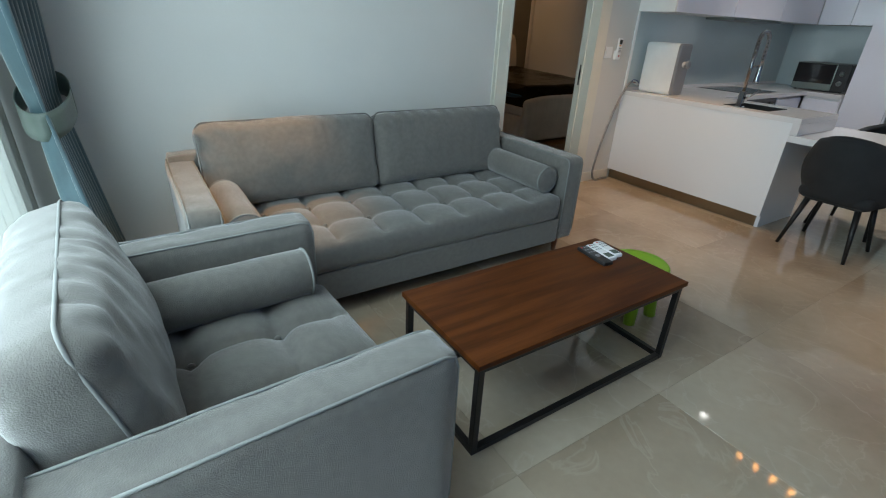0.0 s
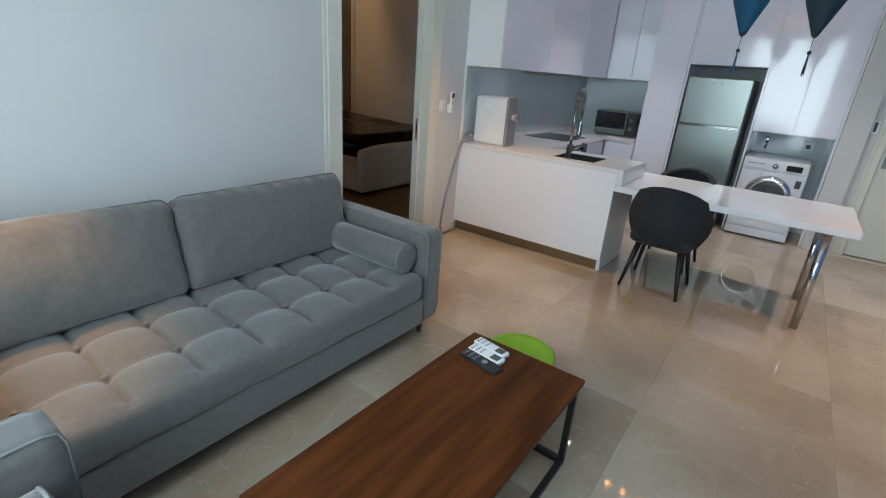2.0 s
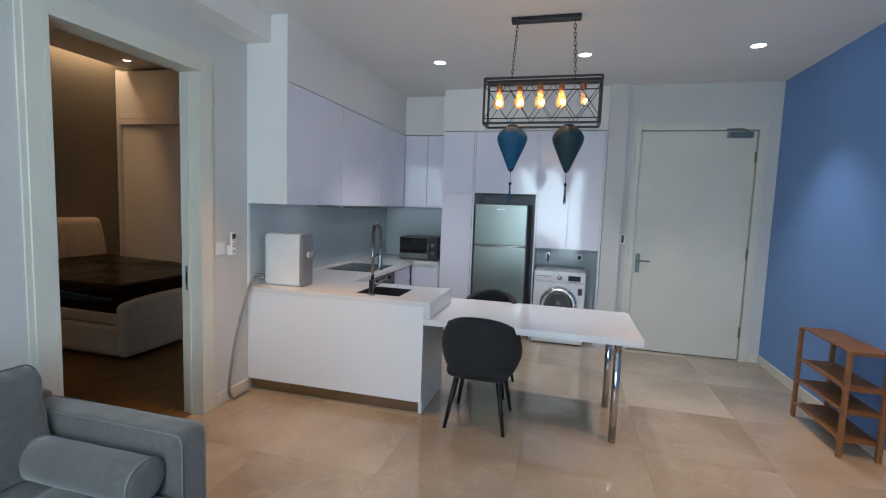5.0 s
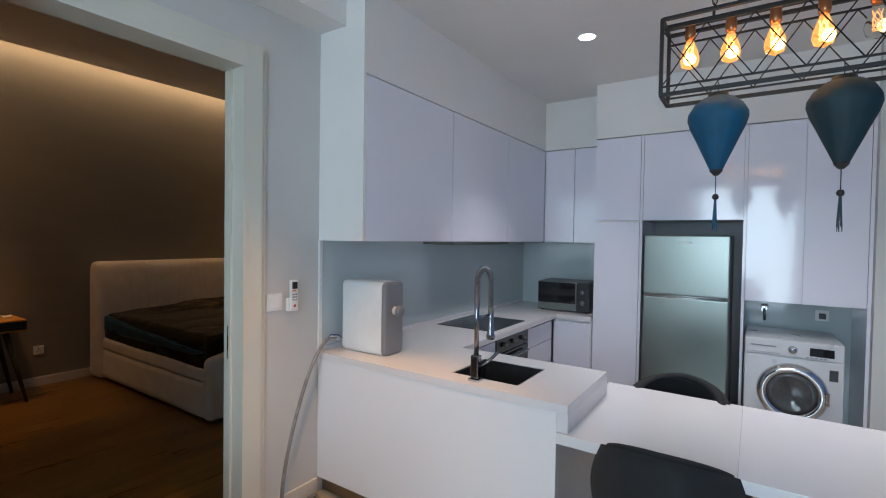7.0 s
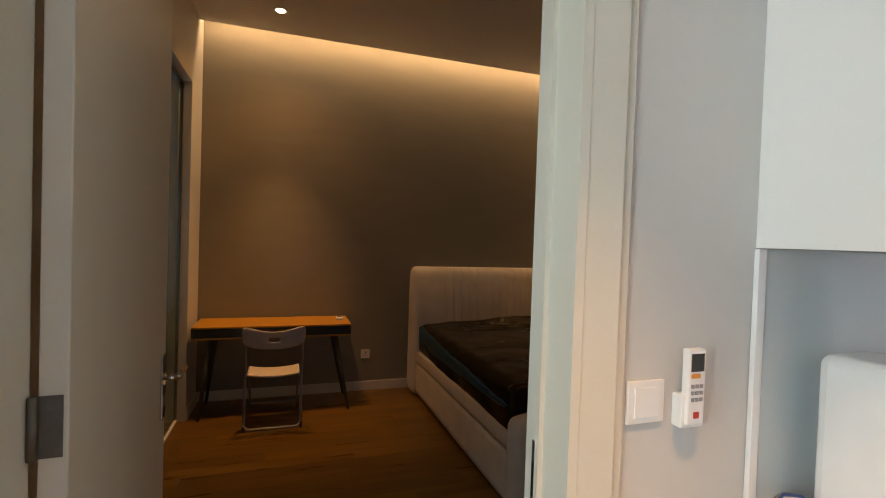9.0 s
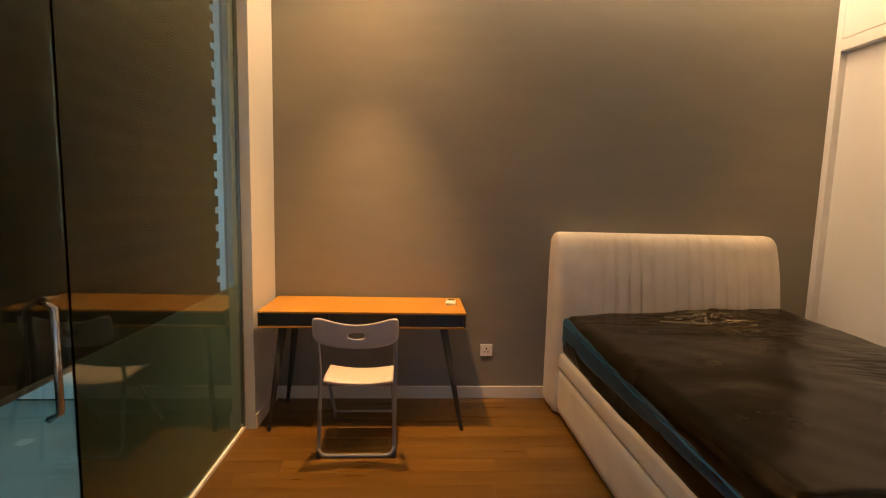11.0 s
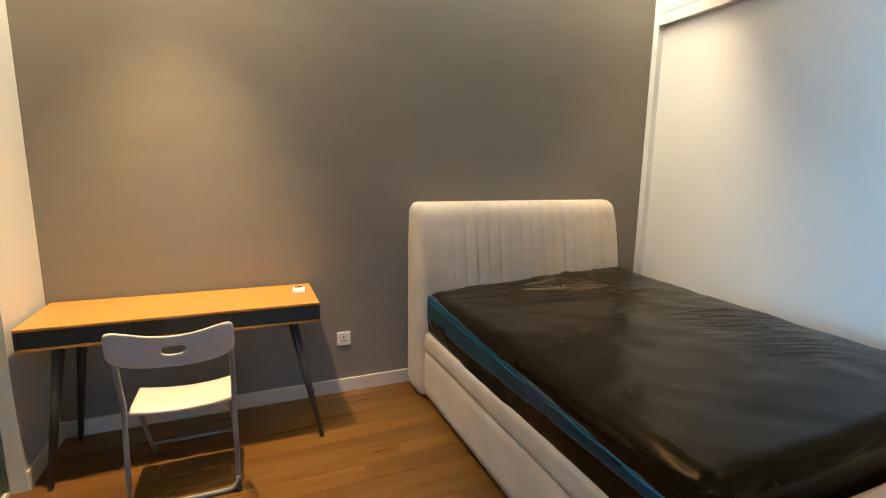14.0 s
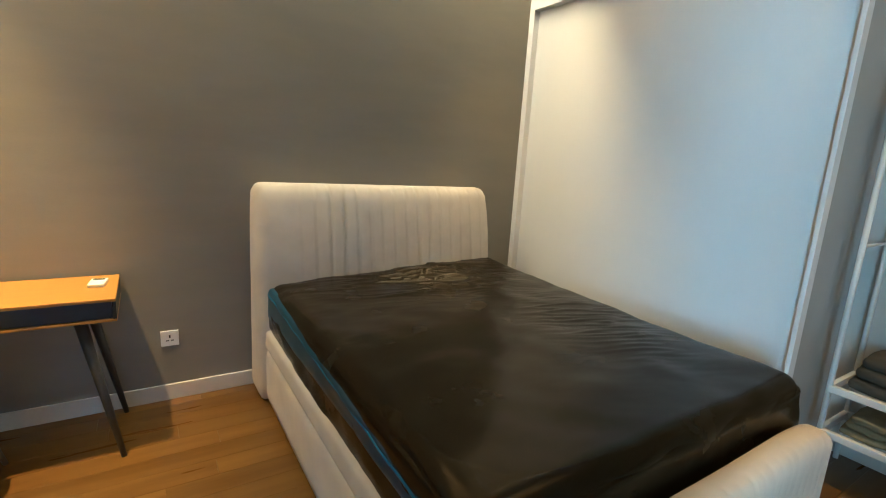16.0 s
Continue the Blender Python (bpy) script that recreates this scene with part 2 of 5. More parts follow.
DESKDARK = material("charcoal_painted_wood", (0.035, 0.037, 0.04), 0.5, 0, 0.15, 6, 0.05, 100)
BEDFAB = material("beige_linen_upholstery", (0.60, 0.54, 0.46), 0.85, 0, 0.07, 6, 0.25, 420, sheen=0.2)
SATIN = material("dark_bronze_satin_sheet", (0.0125, 0.0098, 0.0050), 0.26, 0, 0.10, 4, 0.06, 260, rough_spread=0.05, spec=0.3)
SATIN.node_tree.nodes["Principled BSDF"].inputs["IOR"].default_value = 1.38
SATIN.node_tree.nodes["Principled BSDF"].inputs["Specular Tint"].default_value = (0.95, 0.74, 0.46, 1)
SATINBLUE = material("petrol_blue_satin_border", (0.004, 0.050, 0.100), 0.36, 0, 0.25, 5, 0.08, 60)
PIPEBLUE = material("blue_satin_piping", (0.008, 0.15, 0.30), 0.35, 0, 0.1, 10)
WARDROBE = material("satin_white_wardrobe_laminate", (0.82, 0.82, 0.84), 0.32, 0, 0.02, 1.5, 0.05, 120)
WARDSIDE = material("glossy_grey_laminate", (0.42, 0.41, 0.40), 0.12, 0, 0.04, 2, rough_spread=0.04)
ZEBRA = material("brown_zebra_blind_fabric", (0.016, 0.013, 0.009), 0.85, 0, 0.1, 20, 0.2, 300)
ZEBRASHEER = material("dark_sheer_blind_fabric", (0.028, 0.026, 0.019), 0.85, 0, 0.1, 20, 0.2, 300)
GREENGLASS = glass_material("green_tinted_glass", (0.48, 0.62, 0.56))
CLEARGLASS = glass_material("clear_window_glass", (0.95, 0.98, 0.97))
BATHTILE = material("grey_green_bathroom_tile", (0.20, 0.27, 0.25), 0.25, 0, 0.1, 2.5)
BATHWHITE = material("pale_glazed_tile", (0.62, 0.70, 0.74), 0.3, 0, 0.05, 2.5)
FROST = material("frosted_green_film", (0.085, 0.115, 0.11), 0.45, 0, 0.06, 3, 0.05, 200)
DARKCLOTH = material("dark_olive_folded_cloth", (0.06, 0.058, 0.045), 0.95, 0, 0.25, 10, 0.3, 250)
KHAKI = material("khaki_folded_cloth", (0.24, 0.21, 0.12), 0.95, 0, 0.25, 10, 0.3, 250)
BLUEPLASTIC = material("pale_blue_plastic", (0.35, 0.52, 0.68), 0.4, 0, 0.05, 10)
HOSE = material("grey_braided_hose", (0.30, 0.29, 0.28), 0.45, 0.3, 0.2, 30, 0.3, 400)
INK = material("dark_print", (0.05, 0.05, 0.06), 0.6, 0, 0.1, 20)


# ---- geometry helpers ----
def box(bm, x0, x1, y0, y1, z0, z1, bevel=0.0, seg=2, m=None):
    made = bmesh.ops.create_cube(bm, size=1)["verts"]
    bmesh.ops.scale(bm, vec=(x1 - x0, y1 - y0, z1 - z0), verts=made)
    bmesh.ops.translate(bm, vec=((x0 + x1) / 2, (y0 + y1) / 2, (z0 + z1) / 2), verts=made)
    if m is not None:
        bmesh.ops.transform(bm, matrix=m, verts=made)
    if bevel:
        edges = list({e for v in made for e in v.link_edges})
        bmesh.ops.bevel(bm, geom=edges, offset=bevel, segments=seg, affect="EDGES", profile=0.6)
    return bm


def block(x0, x1, y0, y1, z0, z1, bevel=0.0, seg=2):
    return box(bmesh.new(), x0, x1, y0, y1, z0, z1, bevel, seg)


def lathe(bm, profile, seg=24, m=None, cap=True):
    """A turned shape from (radius, height) pairs round the z axis."""
    m = m or Matrix()
    rings = []
    for r, z in profile:
        if r < 1e-5:
            rings.append([bm.verts.new(m @ Vector((0, 0, z)))])
        else:
            rings.append([bm.verts.new(m @ Vector((r * math.cos(2 * math.pi * k / seg), r * math.sin(2 * math.pi * k / seg), z))) for k in range(seg)])
    for a, b in zip(rings, rings[1:]):
        for k in range(seg):
            j = (k + 1) % seg
            quad = [a[k % len(a)], a[j % len(a)], b[j % len(b)], b[k % len(b)]]
            uniq = list(dict.fromkeys(quad))
            if len(uniq) > 2:
                bm.faces.new(uniq)
    for ring in (rings[0], rings[-1]):
        if cap and len(ring) > 2:
            bm.faces.new(ring)
    bmesh.ops.recalc_face_normals(bm, faces=bm.faces)
    return bm


def tube(bm, points, r, seg=8, closed=False, r1=None):
    """A round bar along points; r1 tapers it."""
    pts = [Vector(p) for p in points]
    n = len(pts)
    rings, up = [], None
    for k, p in enumerate(pts):
        a = pts[k - 1] if (k or closed) else p
        b = pts[(k + 1) % n] if (k < n - 1 or closed) else p
        d = (b - a).normalized()
        if up is None:
            up = d.orthogonal().normalized()
        up = (up - d * up.dot(d))
        up = up.normalized() if up.length > 1e-6 else d.orthogonal().normalized()
        side = d.cross(up)
        rad = r if r1 is None else r + (r1 - r) * k / max(1, n - 1)
        rings.append([bm.verts.new(p + rad * (math.cos(2 * math.pi * j / seg) * up + math.sin(2 * math.pi * j / seg) * side)) for j in range(seg)])
    pairs = list(zip(rings, rings[1:])) + ([(rings[-1], rings[0])] if closed else [])
    for a, b in pairs:
        for j in range(seg):
            i = (j + 1) % seg
            bm.faces.new((a[j], a[i], b[i], b[j]))
    if not closed:
        bm.faces.new(rings[0][::-1])
        bm.faces.new(rings[-1])
    bmesh.ops.recalc_face_normals(bm, faces=bm.faces)
    return bm


def arc(centre, radius, a0, a1, steps, plane="xz"):
    out = []
    for k in range(steps + 1):
        a = radians(a0 + (a1 - a0) * k / steps)
        u, v = radius * math.cos(a), radius * math.sin(a)
        d = {"xz": (u, 0, v), "yz": (0, u, v), "xy": (u, v, 0)}[plane]
        out.append(tuple(c + e for c, e in zip(centre, d)))
    return out


def soft(bm, size, r, cells=(8, 8, 4), shape=None, m=None):
    """A padded block, rounded by r, whose surface points may be moved by shape(p, u, v, w)."""
    hx, hy, hz = (s / 2 for s in size)
    cache = {}

    def vert(i, j, k):
        key = (i, j, k)
        if key not in cache:
            u, v, w = (2 * i / cells[0] - 1, 2 * j / cells[1] - 1, 2 * k / cells[2] - 1)
            p = Vector((u * hx, v * hy, w * hz))
            core = Vector((max(-hx + r, min(hx - r, p.x)), max(-hy + r, min(hy - r, p.y)), max(-hz + r, min(hz - r, p.z))))
            d = p - core
            if d.length > 1e-9:
                p = core + d.normalized() * min(r, max(abs(d.x), abs(d.y), abs(d.z)))
            if shape:
                p = Vector(shape(p, u, v, w))
            cache[key] = bm.verts.new(m @ p if m else p)
        return cache[key]

    a, b, c = cells
    quads = []
    for i in range(a):
        for j in range(b):
            quads += [((i, j, 0), (i, j + 1, 0), (i + 1, j + 1, 0), (i + 1, j, 0)), ((i, j, c), (i + 1, j, c), (i + 1, j + 1, c), (i, j + 1, c))]
    for i in range(a):
        for k in range(c):
            quads += [((i, 0, k), (i + 1, 0, k), (i + 1, 0, k + 1), (i, 0, k + 1)), ((i, b, k), (i, b, k + 1), (i + 1, b, k + 1), (i + 1, b, k))]
    for j in range(b):
        for k in range(c):
            quads += [((0, j, k), (0, j, k + 1), (0, j + 1, k + 1), (0, j + 1, k)), ((a, j, k), (a, j + 1, k), (a, j + 1, k + 1), (a, j, k + 1))]
    for q in quads:
        bm.faces.new([vert(*p) for p in q])
    return bm


def sheet(bm, fn, nu, nv, thick=0.0):
    """A sheet from fn(u, v) with u, v in 0..1, with a thickness along its normals."""
    grid = [[Vector(fn(i / nu, j / nv)) for j in range(nv + 1)] for i in range(nu + 1)]
    front = [[bm.verts.new(p) for p in row] for row in grid]
    for i in range(nu):
        for j in range(nv):
            bm.faces.new((front[i][j], front[i + 1][j], front[i + 1][j + 1], front[i][j + 1]))
    if thick:
        bm.normal_update()
        back = [[bm.verts.new(front[i][j].co - front[i][j].normal * thick) for j in range(nv + 1)] for i in range(nu + 1)]
        for i in range(nu):
            for j in range(nv):
                bm.faces.new((back[i][j], back[i][j + 1], back[i + 1][j + 1], back[i + 1][j]))
        for i in range(nu):
            bm.faces.new((front[i + 1][0], front[i][0], back[i][0], back[i + 1][0]))
            bm.faces.new((front[i][nv], front[i + 1][nv], back[i + 1][nv], back[i][nv]))
        for j in range(nv):
            bm.faces.new((front[0][j], front[0][j + 1], back[0][j + 1], back[0][j]))
            bm.faces.new((front[nu][j + 1], front[nu][j], back[nu][j], back[nu][j + 1]))
    return bm


def mesh_of(name, bm, mat, smooth=False):
    data = bpy.data.meshes.new(name)
    bm.to_mesh(data)
    bm.free()
    data.materials.append(mat)
    if smooth:
        for poly in data.polygons:
            poly.use_smooth = True
    return data


def part(name, bm, mat, parent, label="", smooth=False, at=None):
    ob = new(name, mesh_of(name, bm, mat, smooth))
    ob.parent = parent
    if at is not None:
        ob.matrix_local = at
    return tagged(ob, label)


def thing(name, m, label, category, group="", kind=""):
    ob = new(name)
    ob.empty_display_size = 0.1
    ob.matrix_world = m
    return tagged(ob, label, category, group, kind)


def structure(name, bm, mat, label="", category=""):
    ob = new(name, mesh_of(name, bm, mat))
    return tagged(ob, label, category, kind="structure")


def boxes(*rows):
    bm = bmesh.new()
    for r in rows:
        box(bm, *r)
    return bm


# ---- structure ----
N0, N1 = 3.59, 3.72          # living side and bedroom side of the wall between the rooms
DL, DR, DH = 3.055, 4.075, 2.50  # bedroom doorway
CEILING, BEDCEIL = 3.045, 3.40
EAST, SOUTH, WEST = 7.055, -1.09, -0.15
KBACK = 7.65
FEATURE, BEDWEST, BEDEAST = 7.495, 2.735, 7.40

structure("wall_north", boxes((WEST - 0.2, DL, N0, N1, 0, 3.62), (DR, KBACK + 0.1, N0, N1, 0, 3.62), (DL, DR, N0, N1, DH, 3.62)), PAINT, "off-white painted wall with a doorway to the bedroom", "wall")
structure("wall_south", boxes((WEST - 0.2, EAST + 0.1, SOUTH - 0.12, SOUTH, 0, 3.2)), BLUE, "cornflower blue painted wall of the living room", "wall")
DOORL, DOORR, DOORH = 0.285, -0.89, 2.54
structure("wall_east", boxes((EAST, EAST + 0.14, DOORL, 0.4455, 0, 3.2), (EAST, EAST + 0.14, SOUTH, DOORR, 0, 3.2), (EAST, EAST + 0.14, DOORR, DOORL, DOORH, 3.2), (6.955, KBACK, 0.446, 0.646, 0, 3.2)), PAINT, "off-white wall round the entrance door", "wall")
structure("wall_kitchen", boxes((KBACK, KBACK + 0.1, 0.45, N0, 0, 3.2)), PAINT, "white wall behind the kitchen", "wall")
structure("corridor_wall", boxes((EAST + 0.5, EAST + 0.6, SOUTH, 0.45, 0, 3.2)), PAINT, "plain wall behind the entrance door", "wall")
WY0, WY1, WZ0, WZ1 = -0.95, 3.30, 0.12, 2.75
structure("wall_west", boxes((WEST - 0.2, WEST, SOUTH, WY0, 0, 3.2), (WEST - 0.2, WEST, WY1, N0, 0, 3.2), (WEST - 0.2, WEST, WY0, WY1, 0, WZ0), (WEST - 0.2, WEST, WY0, WY1, WZ1, 3.2)), PAINT, "off-white wall round the living room window", "wall")
structure("ceiling", boxes((WEST - 0.2, KBACK + 0.1, SOUTH - 0.12, N0, CEILING, CEILING + 0.12)), CEIL, "white flat ceiling of living room and kitchen", "ceiling")
structure("beam", boxes((WEST, 4.579, 3.37, N0 - 0.001, 2.835, CEILING - 0.001)), CEIL, "white dropped beam over the bedroom doorway", "beam")
structure("cabinet_bulkhead", boxes((4.580, 4.5965, 3.2225, N0 - 0.001, 1.576, CEILING - 0.001), (4.597, KBACK - 0.001, 3.224, N0 - 0.001, 2.545, CEILING - 0.001), (7.352, KBACK - 0.001, 2.60, 3.224, 2.545, CEILING - 0.001), (7.03, KBACK - 0.001, 0.646, 2.60, 2.545, CEILING - 0.001)), CEIL, "white bulkhead above the kitchen cabinets", "bulkhead")

# bedroom shell
structure("wall_bedroom_north", boxes((0.5, BEDEAST + 0.1, FEATURE, FEATURE + 0.12, 0, 3.62)), WALLPAPER, "grey-brown textured feature wall behind the bed", "wall")
GY0, GY1, GH = 4.70, 7.03, 2.78
structure("wall_bedroom_west", boxes((2.60, BEDWEST, N1, GY0, 0, 3.62), (2.60, BEDWEST, GY1, FEATURE, 0, 3.62), (2.60, BEDWEST, GY0, GY1, GH, 3.62)), PAINT, "off-white wall framing the bathroom glass", "wall")
structure("wall_bedroom_east", boxes((BEDEAST, BEDEAST + 0.1, N1, FEATURE, 0, 3.62)), PAINT, "off-white wall behind the clothes rack", "wall")
structure("ceiling_bedroom", boxes((2.60, BEDEAST, N1, 7.30, BEDCEIL, BEDCEIL + 0.05), (2.60, BEDEAST, N1, FEATURE, 3.57, 3.62)), CEIL, "white bedroom ceiling with a cove slot", "ceiling")
structure("wall_bathroom", boxes((0.5, 0.6, N1, FEATURE, 0, 3.1), (0.5, 2.6, N1, FEATURE, 2.9, 3.0)), BATHTILE, "grey-green tiled bathroom wall", "wall")
structure("wall_bathroom_north", boxes((0.6, 2.6, FEATURE - 0.02, FEATURE - 0.002, 0, 2.9)), BATHWHITE, "pale glazed bathroom wall", "wall")
structure("floor_bathroom", boxes((0.5, 2.60, N1, FEATURE, -0.1, -0.02)), BATHTILE, "grey-green tiled bathroom floor", "floor")

# entrance door, bedroom door and their frames
def architrave(name, axis, face, a, b, top, width, proud, mat, label, sign):
    """A stepped frame round an opening in a wall; axis is the way along the wall."""
    ob = thing(name, Matrix(), label, "door frame", kind="structure")
    for piece, p0, p1, z0, z1 in (("jamb", a - width, a, 0, top + width), ("jamb", b, b + width, 0, top + width), ("head", a, b, top, top + width)):
        bm = bmesh.new()
        for k, (shrink, out) in enumerate(((0.0, proud * 0.55), (0.028, proud))):
            q0, q1, y1 = p0, p1, z1
            if piece == "jamb":
                q0, q1 = (p0 + shrink, p1) if p0 < a else (p0, p1 - shrink)
            y1 = z1 - shrink
            lo, hi = sorted((face, face + sign * out))
            if axis == "x":
                box(bm, q0, q1, lo, hi, z0, y1, 0.003)
            else:
                box(bm, lo, hi, q0, q1, z0, y1, 0.003)
        part(piece, bm, mat, ob)
    return ob


architrave("door_frame_1", "x", N0, DL, DR, DH, 0.12, 0.022, CREAM, "cream painted timber frame round the bedroom doorway", -1)
architrave("door_frame_2", "x", N1, DL, DR, DH, 0.09, 0.018, CREAM, "cream painted timber frame, bedroom side", 1)
architrave("door_frame_3", "y", EAST, DOORR, DOORL, DOORH, 0.085, 0.022, CREAM, "cream painted timber frame round the entrance door", -1)
lining = thing("door_lining", Matrix(), "cream timber lining inside the bedroom doorway", "door frame", kind="structure")
part("reveal", boxes((DL - 0.001, DL + 0.022, N0 - 0.024, N1 + 0.02, 0, DH)), CREAM, lining)
part("reveal", boxes((DR - 0.022, DR + 0.001, N0 - 0.024, N1 + 0.02, 0, DH)), CREAM, lining)
part("reveal_head", boxes((DL + 0.022, DR - 0.022, N0 - 0.024, N1 + 0.02, DH - 0.022, DH)), CREAM, lining)
part("door_stop", boxes((DR - 0.034, DR - 0.022, N1 - 0.055, N1 - 0.04, 0, DH - 0.022)), CREAM, lining)
part("strike_plate", boxes((DR - 0.0245, DR - 0.021, N1 - 0.035, N1 - 0.012, 0.93, 1.11)), STEEL, lining, "steel strike plate")
part("strike_plate_hole", boxes((DR - 0.0265, DR - 0.024, N1 - 0.03, N1 - 0.017, 0.98, 1.06)), BLACKMETAL, lining)


def lever(parent, m, sign, metal=None):
    """A lever handle: plate, neck and grip."""
    part("back_plate", block(-0.024, 0.024, -0.004, 0.004, -0.11, 0.11, 0.003), metal or STEEL, parent, "brushed steel plate", at=m)
    part("neck", tube(bmesh.new(), [(0, 0, 0.03), (0, -0.045, 0.03)], 0.009, 12), metal or STEEL, parent, smooth=True, at=m)
    part("grip", tube(bmesh.new(), [(0, -0.045, 0.03), (sign * 0.03, -0.05, 0.03), (sign * 0.12, -0.05, 0.03)], 0.0095, 12), metal or STEEL, parent, "brushed steel lever", smooth=True, at=m)
    part("keyhole", lathe(bmesh.new(), [(0, -0.006), (0.008, -0.006), (0.008, 0.0), (0, 0.0)], 12), BLACKMETAL, parent, at=m @ pose(0, 0, -0.06, 90))


entry = thing("door_1", pose(EAST + 0.02, 0, 0), "pale cream flush entrance door with a steel lever handle, closed", "door", kind="structure")
part("leaf", block(0, 0.045, DOORR + 0.006, DOORL - 0.006, 0.008, DOORH - 0.006, 0.003), CREAM, entry)
lever(entry, pose(0, 0.225, 1.03, 0, 0, -90), 1)
for hz in (0.32, 1.2, 2.25):
    part("hinge", tube(bmesh.new(), [(-0.006, DOORR + 0.008, hz - 0.06), (-0.006, DOORR + 0.008, hz + 0.06)], 0.009, 10), STEEL, entry, smooth=True)
closer = part("door_closer", block(-0.06, 0.0, DOORR + 0.06, DOORR + 0.30, 2.455, 2.515, 0.006), STEEL, entry, "grey metal door closer")
part("closer_arm", tube(bmesh.new(), [(-0.05, DOORR + 0.10, 2.525), (-0.16, DOORR + 0.20, 2.53), (-0.02, DOORR + 0.33, 2.548)], 0.008, 8), STEEL, entry)

leafm = pose(3.135, N1 + 0.02, 0, 0, 0, 92.3)
bdoor = thing("door_2", leafm, "cream painted flush bedroom door standing open into the room", "door", kind="structure")
part("leaf", block(0.0, 0.865, 0.0, 0.045, 0.008, DH - 0.03, 0.003), CREAM, bdoor)
lever(bdoor, pose(0.805, -0.004, 1.04), 1, CHROME)
for hz in (0.28, 1.22, 2.2):
    part("hinge", tube(bmesh.new(), [(-0.008, 0.05, hz - 0.055), (-0.008, 0.05, hz + 0.055)], 0.008, 10), HINGE, bdoor, smooth=True)
    part("hinge_plate", block(-0.003, 0.001, 0.008, 0.044, hz - 0.055, hz + 0.055), HINGE, bdoor)

# skirting boards
def skirting(name, rows, mat=SKIRT, label="ivory skirting board along the wall"):
    bm = bmesh.new()
    for r in rows:
        box(bm, *r, 0, 0.095, 0.004)
    return structure(name, bm, mat, label, "skirting")


skirting("baseboard_living", [(WEST, DL - 0.122, N0 - 0.014, N0), (DR + 0.122, 4.575, N0 - 0.014, N0), (WEST, EAST, SOUTH, SOUTH + 0.014), (EAST - 0.014, EAST, SOUTH + 0.015, DOORR - 0.088)])
skirting("baseboard_bedroom", [(BEDWEST + 0.014, 6.755, FEATURE - 0.014, FEATURE), (BEDWEST, BEDWEST + 0.013, GY1 + 0.002, FEATURE), (BEDWEST, BEDWEST + 0.014, N1 + 0.02, GY0 - 0.002), (DR + 0.1, BEDEAST, N1, N1 + 0.014)])

# living room window with frame, glass, sheer and tied curtain
win = thing("window_1", Matrix(), "wide aluminium framed living room window", "window", kind="structure")
for fy in (WY0, WY0 + 1.40, WY0 + 2.82, WY1 - 0.05):
    part("mullion", block(WEST - 0.13, WEST - 0.06, fy, fy + 0.05, WZ0, WZ1, 0.004), BLACKMETAL, win)
for fz in (WZ0, 1.0, WZ1 - 0.05):
    part("rail", block(WEST - 0.125, WEST - 0.065, WY0 + 0.05, WY1 - 0.05, fz, fz + 0.05, 0.004), BLACKMETAL, win)
pane = part("pane", block(WEST - 0.10, WEST - 0.094, WY0 + 0.05, WY1 - 0.05, WZ0 + 0.05, WZ1 - 0.05), CLEARGLASS, win)
pane.visible_shadow = False


def drape(u, v, y0, y1, waist, tie, x, folds, amp):
    """A curtain gathered by a tie at height tie: full width above and below, narrow at the waist."""
    z = 0.02 + v * 2.88
    if z > tie:
        w = min(1, (z - tie) / 1.5) ** 0.7
    else:
        w = 0.9 * min(1, (tie - z) / 0.8) ** 0.8
    lo = y1 - (y1 - y0) * (waist + (1 - waist) * w)
    y = lo + (y1 - lo) * u
    s = amp * (0.35 + 0.65 * w)
    x += 0.10 * max(0, tie - z)
    return (x + s * math.sin(u * folds * 2 * math.pi + 0.6 * math.sin(v * 5)) + 0.01 * math.sin(v * 9 + u * 4), y, z)


curtain = thing("curtain", Matrix(), "teal-grey satin curtain tied back beside the window", "curtain")
part("drape", sheet(bmesh.new(), lambda u, v: drape(u, v, 2.55, 3.55, 0.60, 1.0, 0.165, 8, 0.07), 96, 40, 0.003), CURTAIN, curtain, smooth=True)
part("tieback", sheet(bmesh.new(), lambda u, v: (0.165 + 0.098 * math.cos(2 * math.pi * u), 3.24 + 0.325 * math.sin(2 * math.pi * u), 0.95 + 0.11 * v + 0.05 * math.sin(2 * math.pi * u)), 40, 4, 0.004), TIEBACK, curtain, "olive-grey satin band", smooth=True)
sheer = thing("sheer_curtain", Matrix(), "white sheer voile curtain hanging before the glass", "curtain")
part("drape", sheet(bmesh.new(), lambda u, v: (-0.03 + 0.02 * math.sin(u * 50 + 0.5 * math.sin(v * 6)), 2.47 + 1.0 * u, 0.02 + 2.88 * v), 110, 12, 0.002), SHEER, sheer, smooth=True)
track = thing("curtain_track", Matrix(), "white metal curtain track under the ceiling", "curtain rail")
part("rail", block(-0.06, 0.14, -0.9, 3.52, 2.905, 2.93, 0.004), WHITEPLASTIC, track)
for ty in (-0.8, 1.2, 3.3):
    part("bracket", block(0.02, 0.06, ty, ty + 0.03, 2.93, CEILING), WHITEPLASTIC, track)


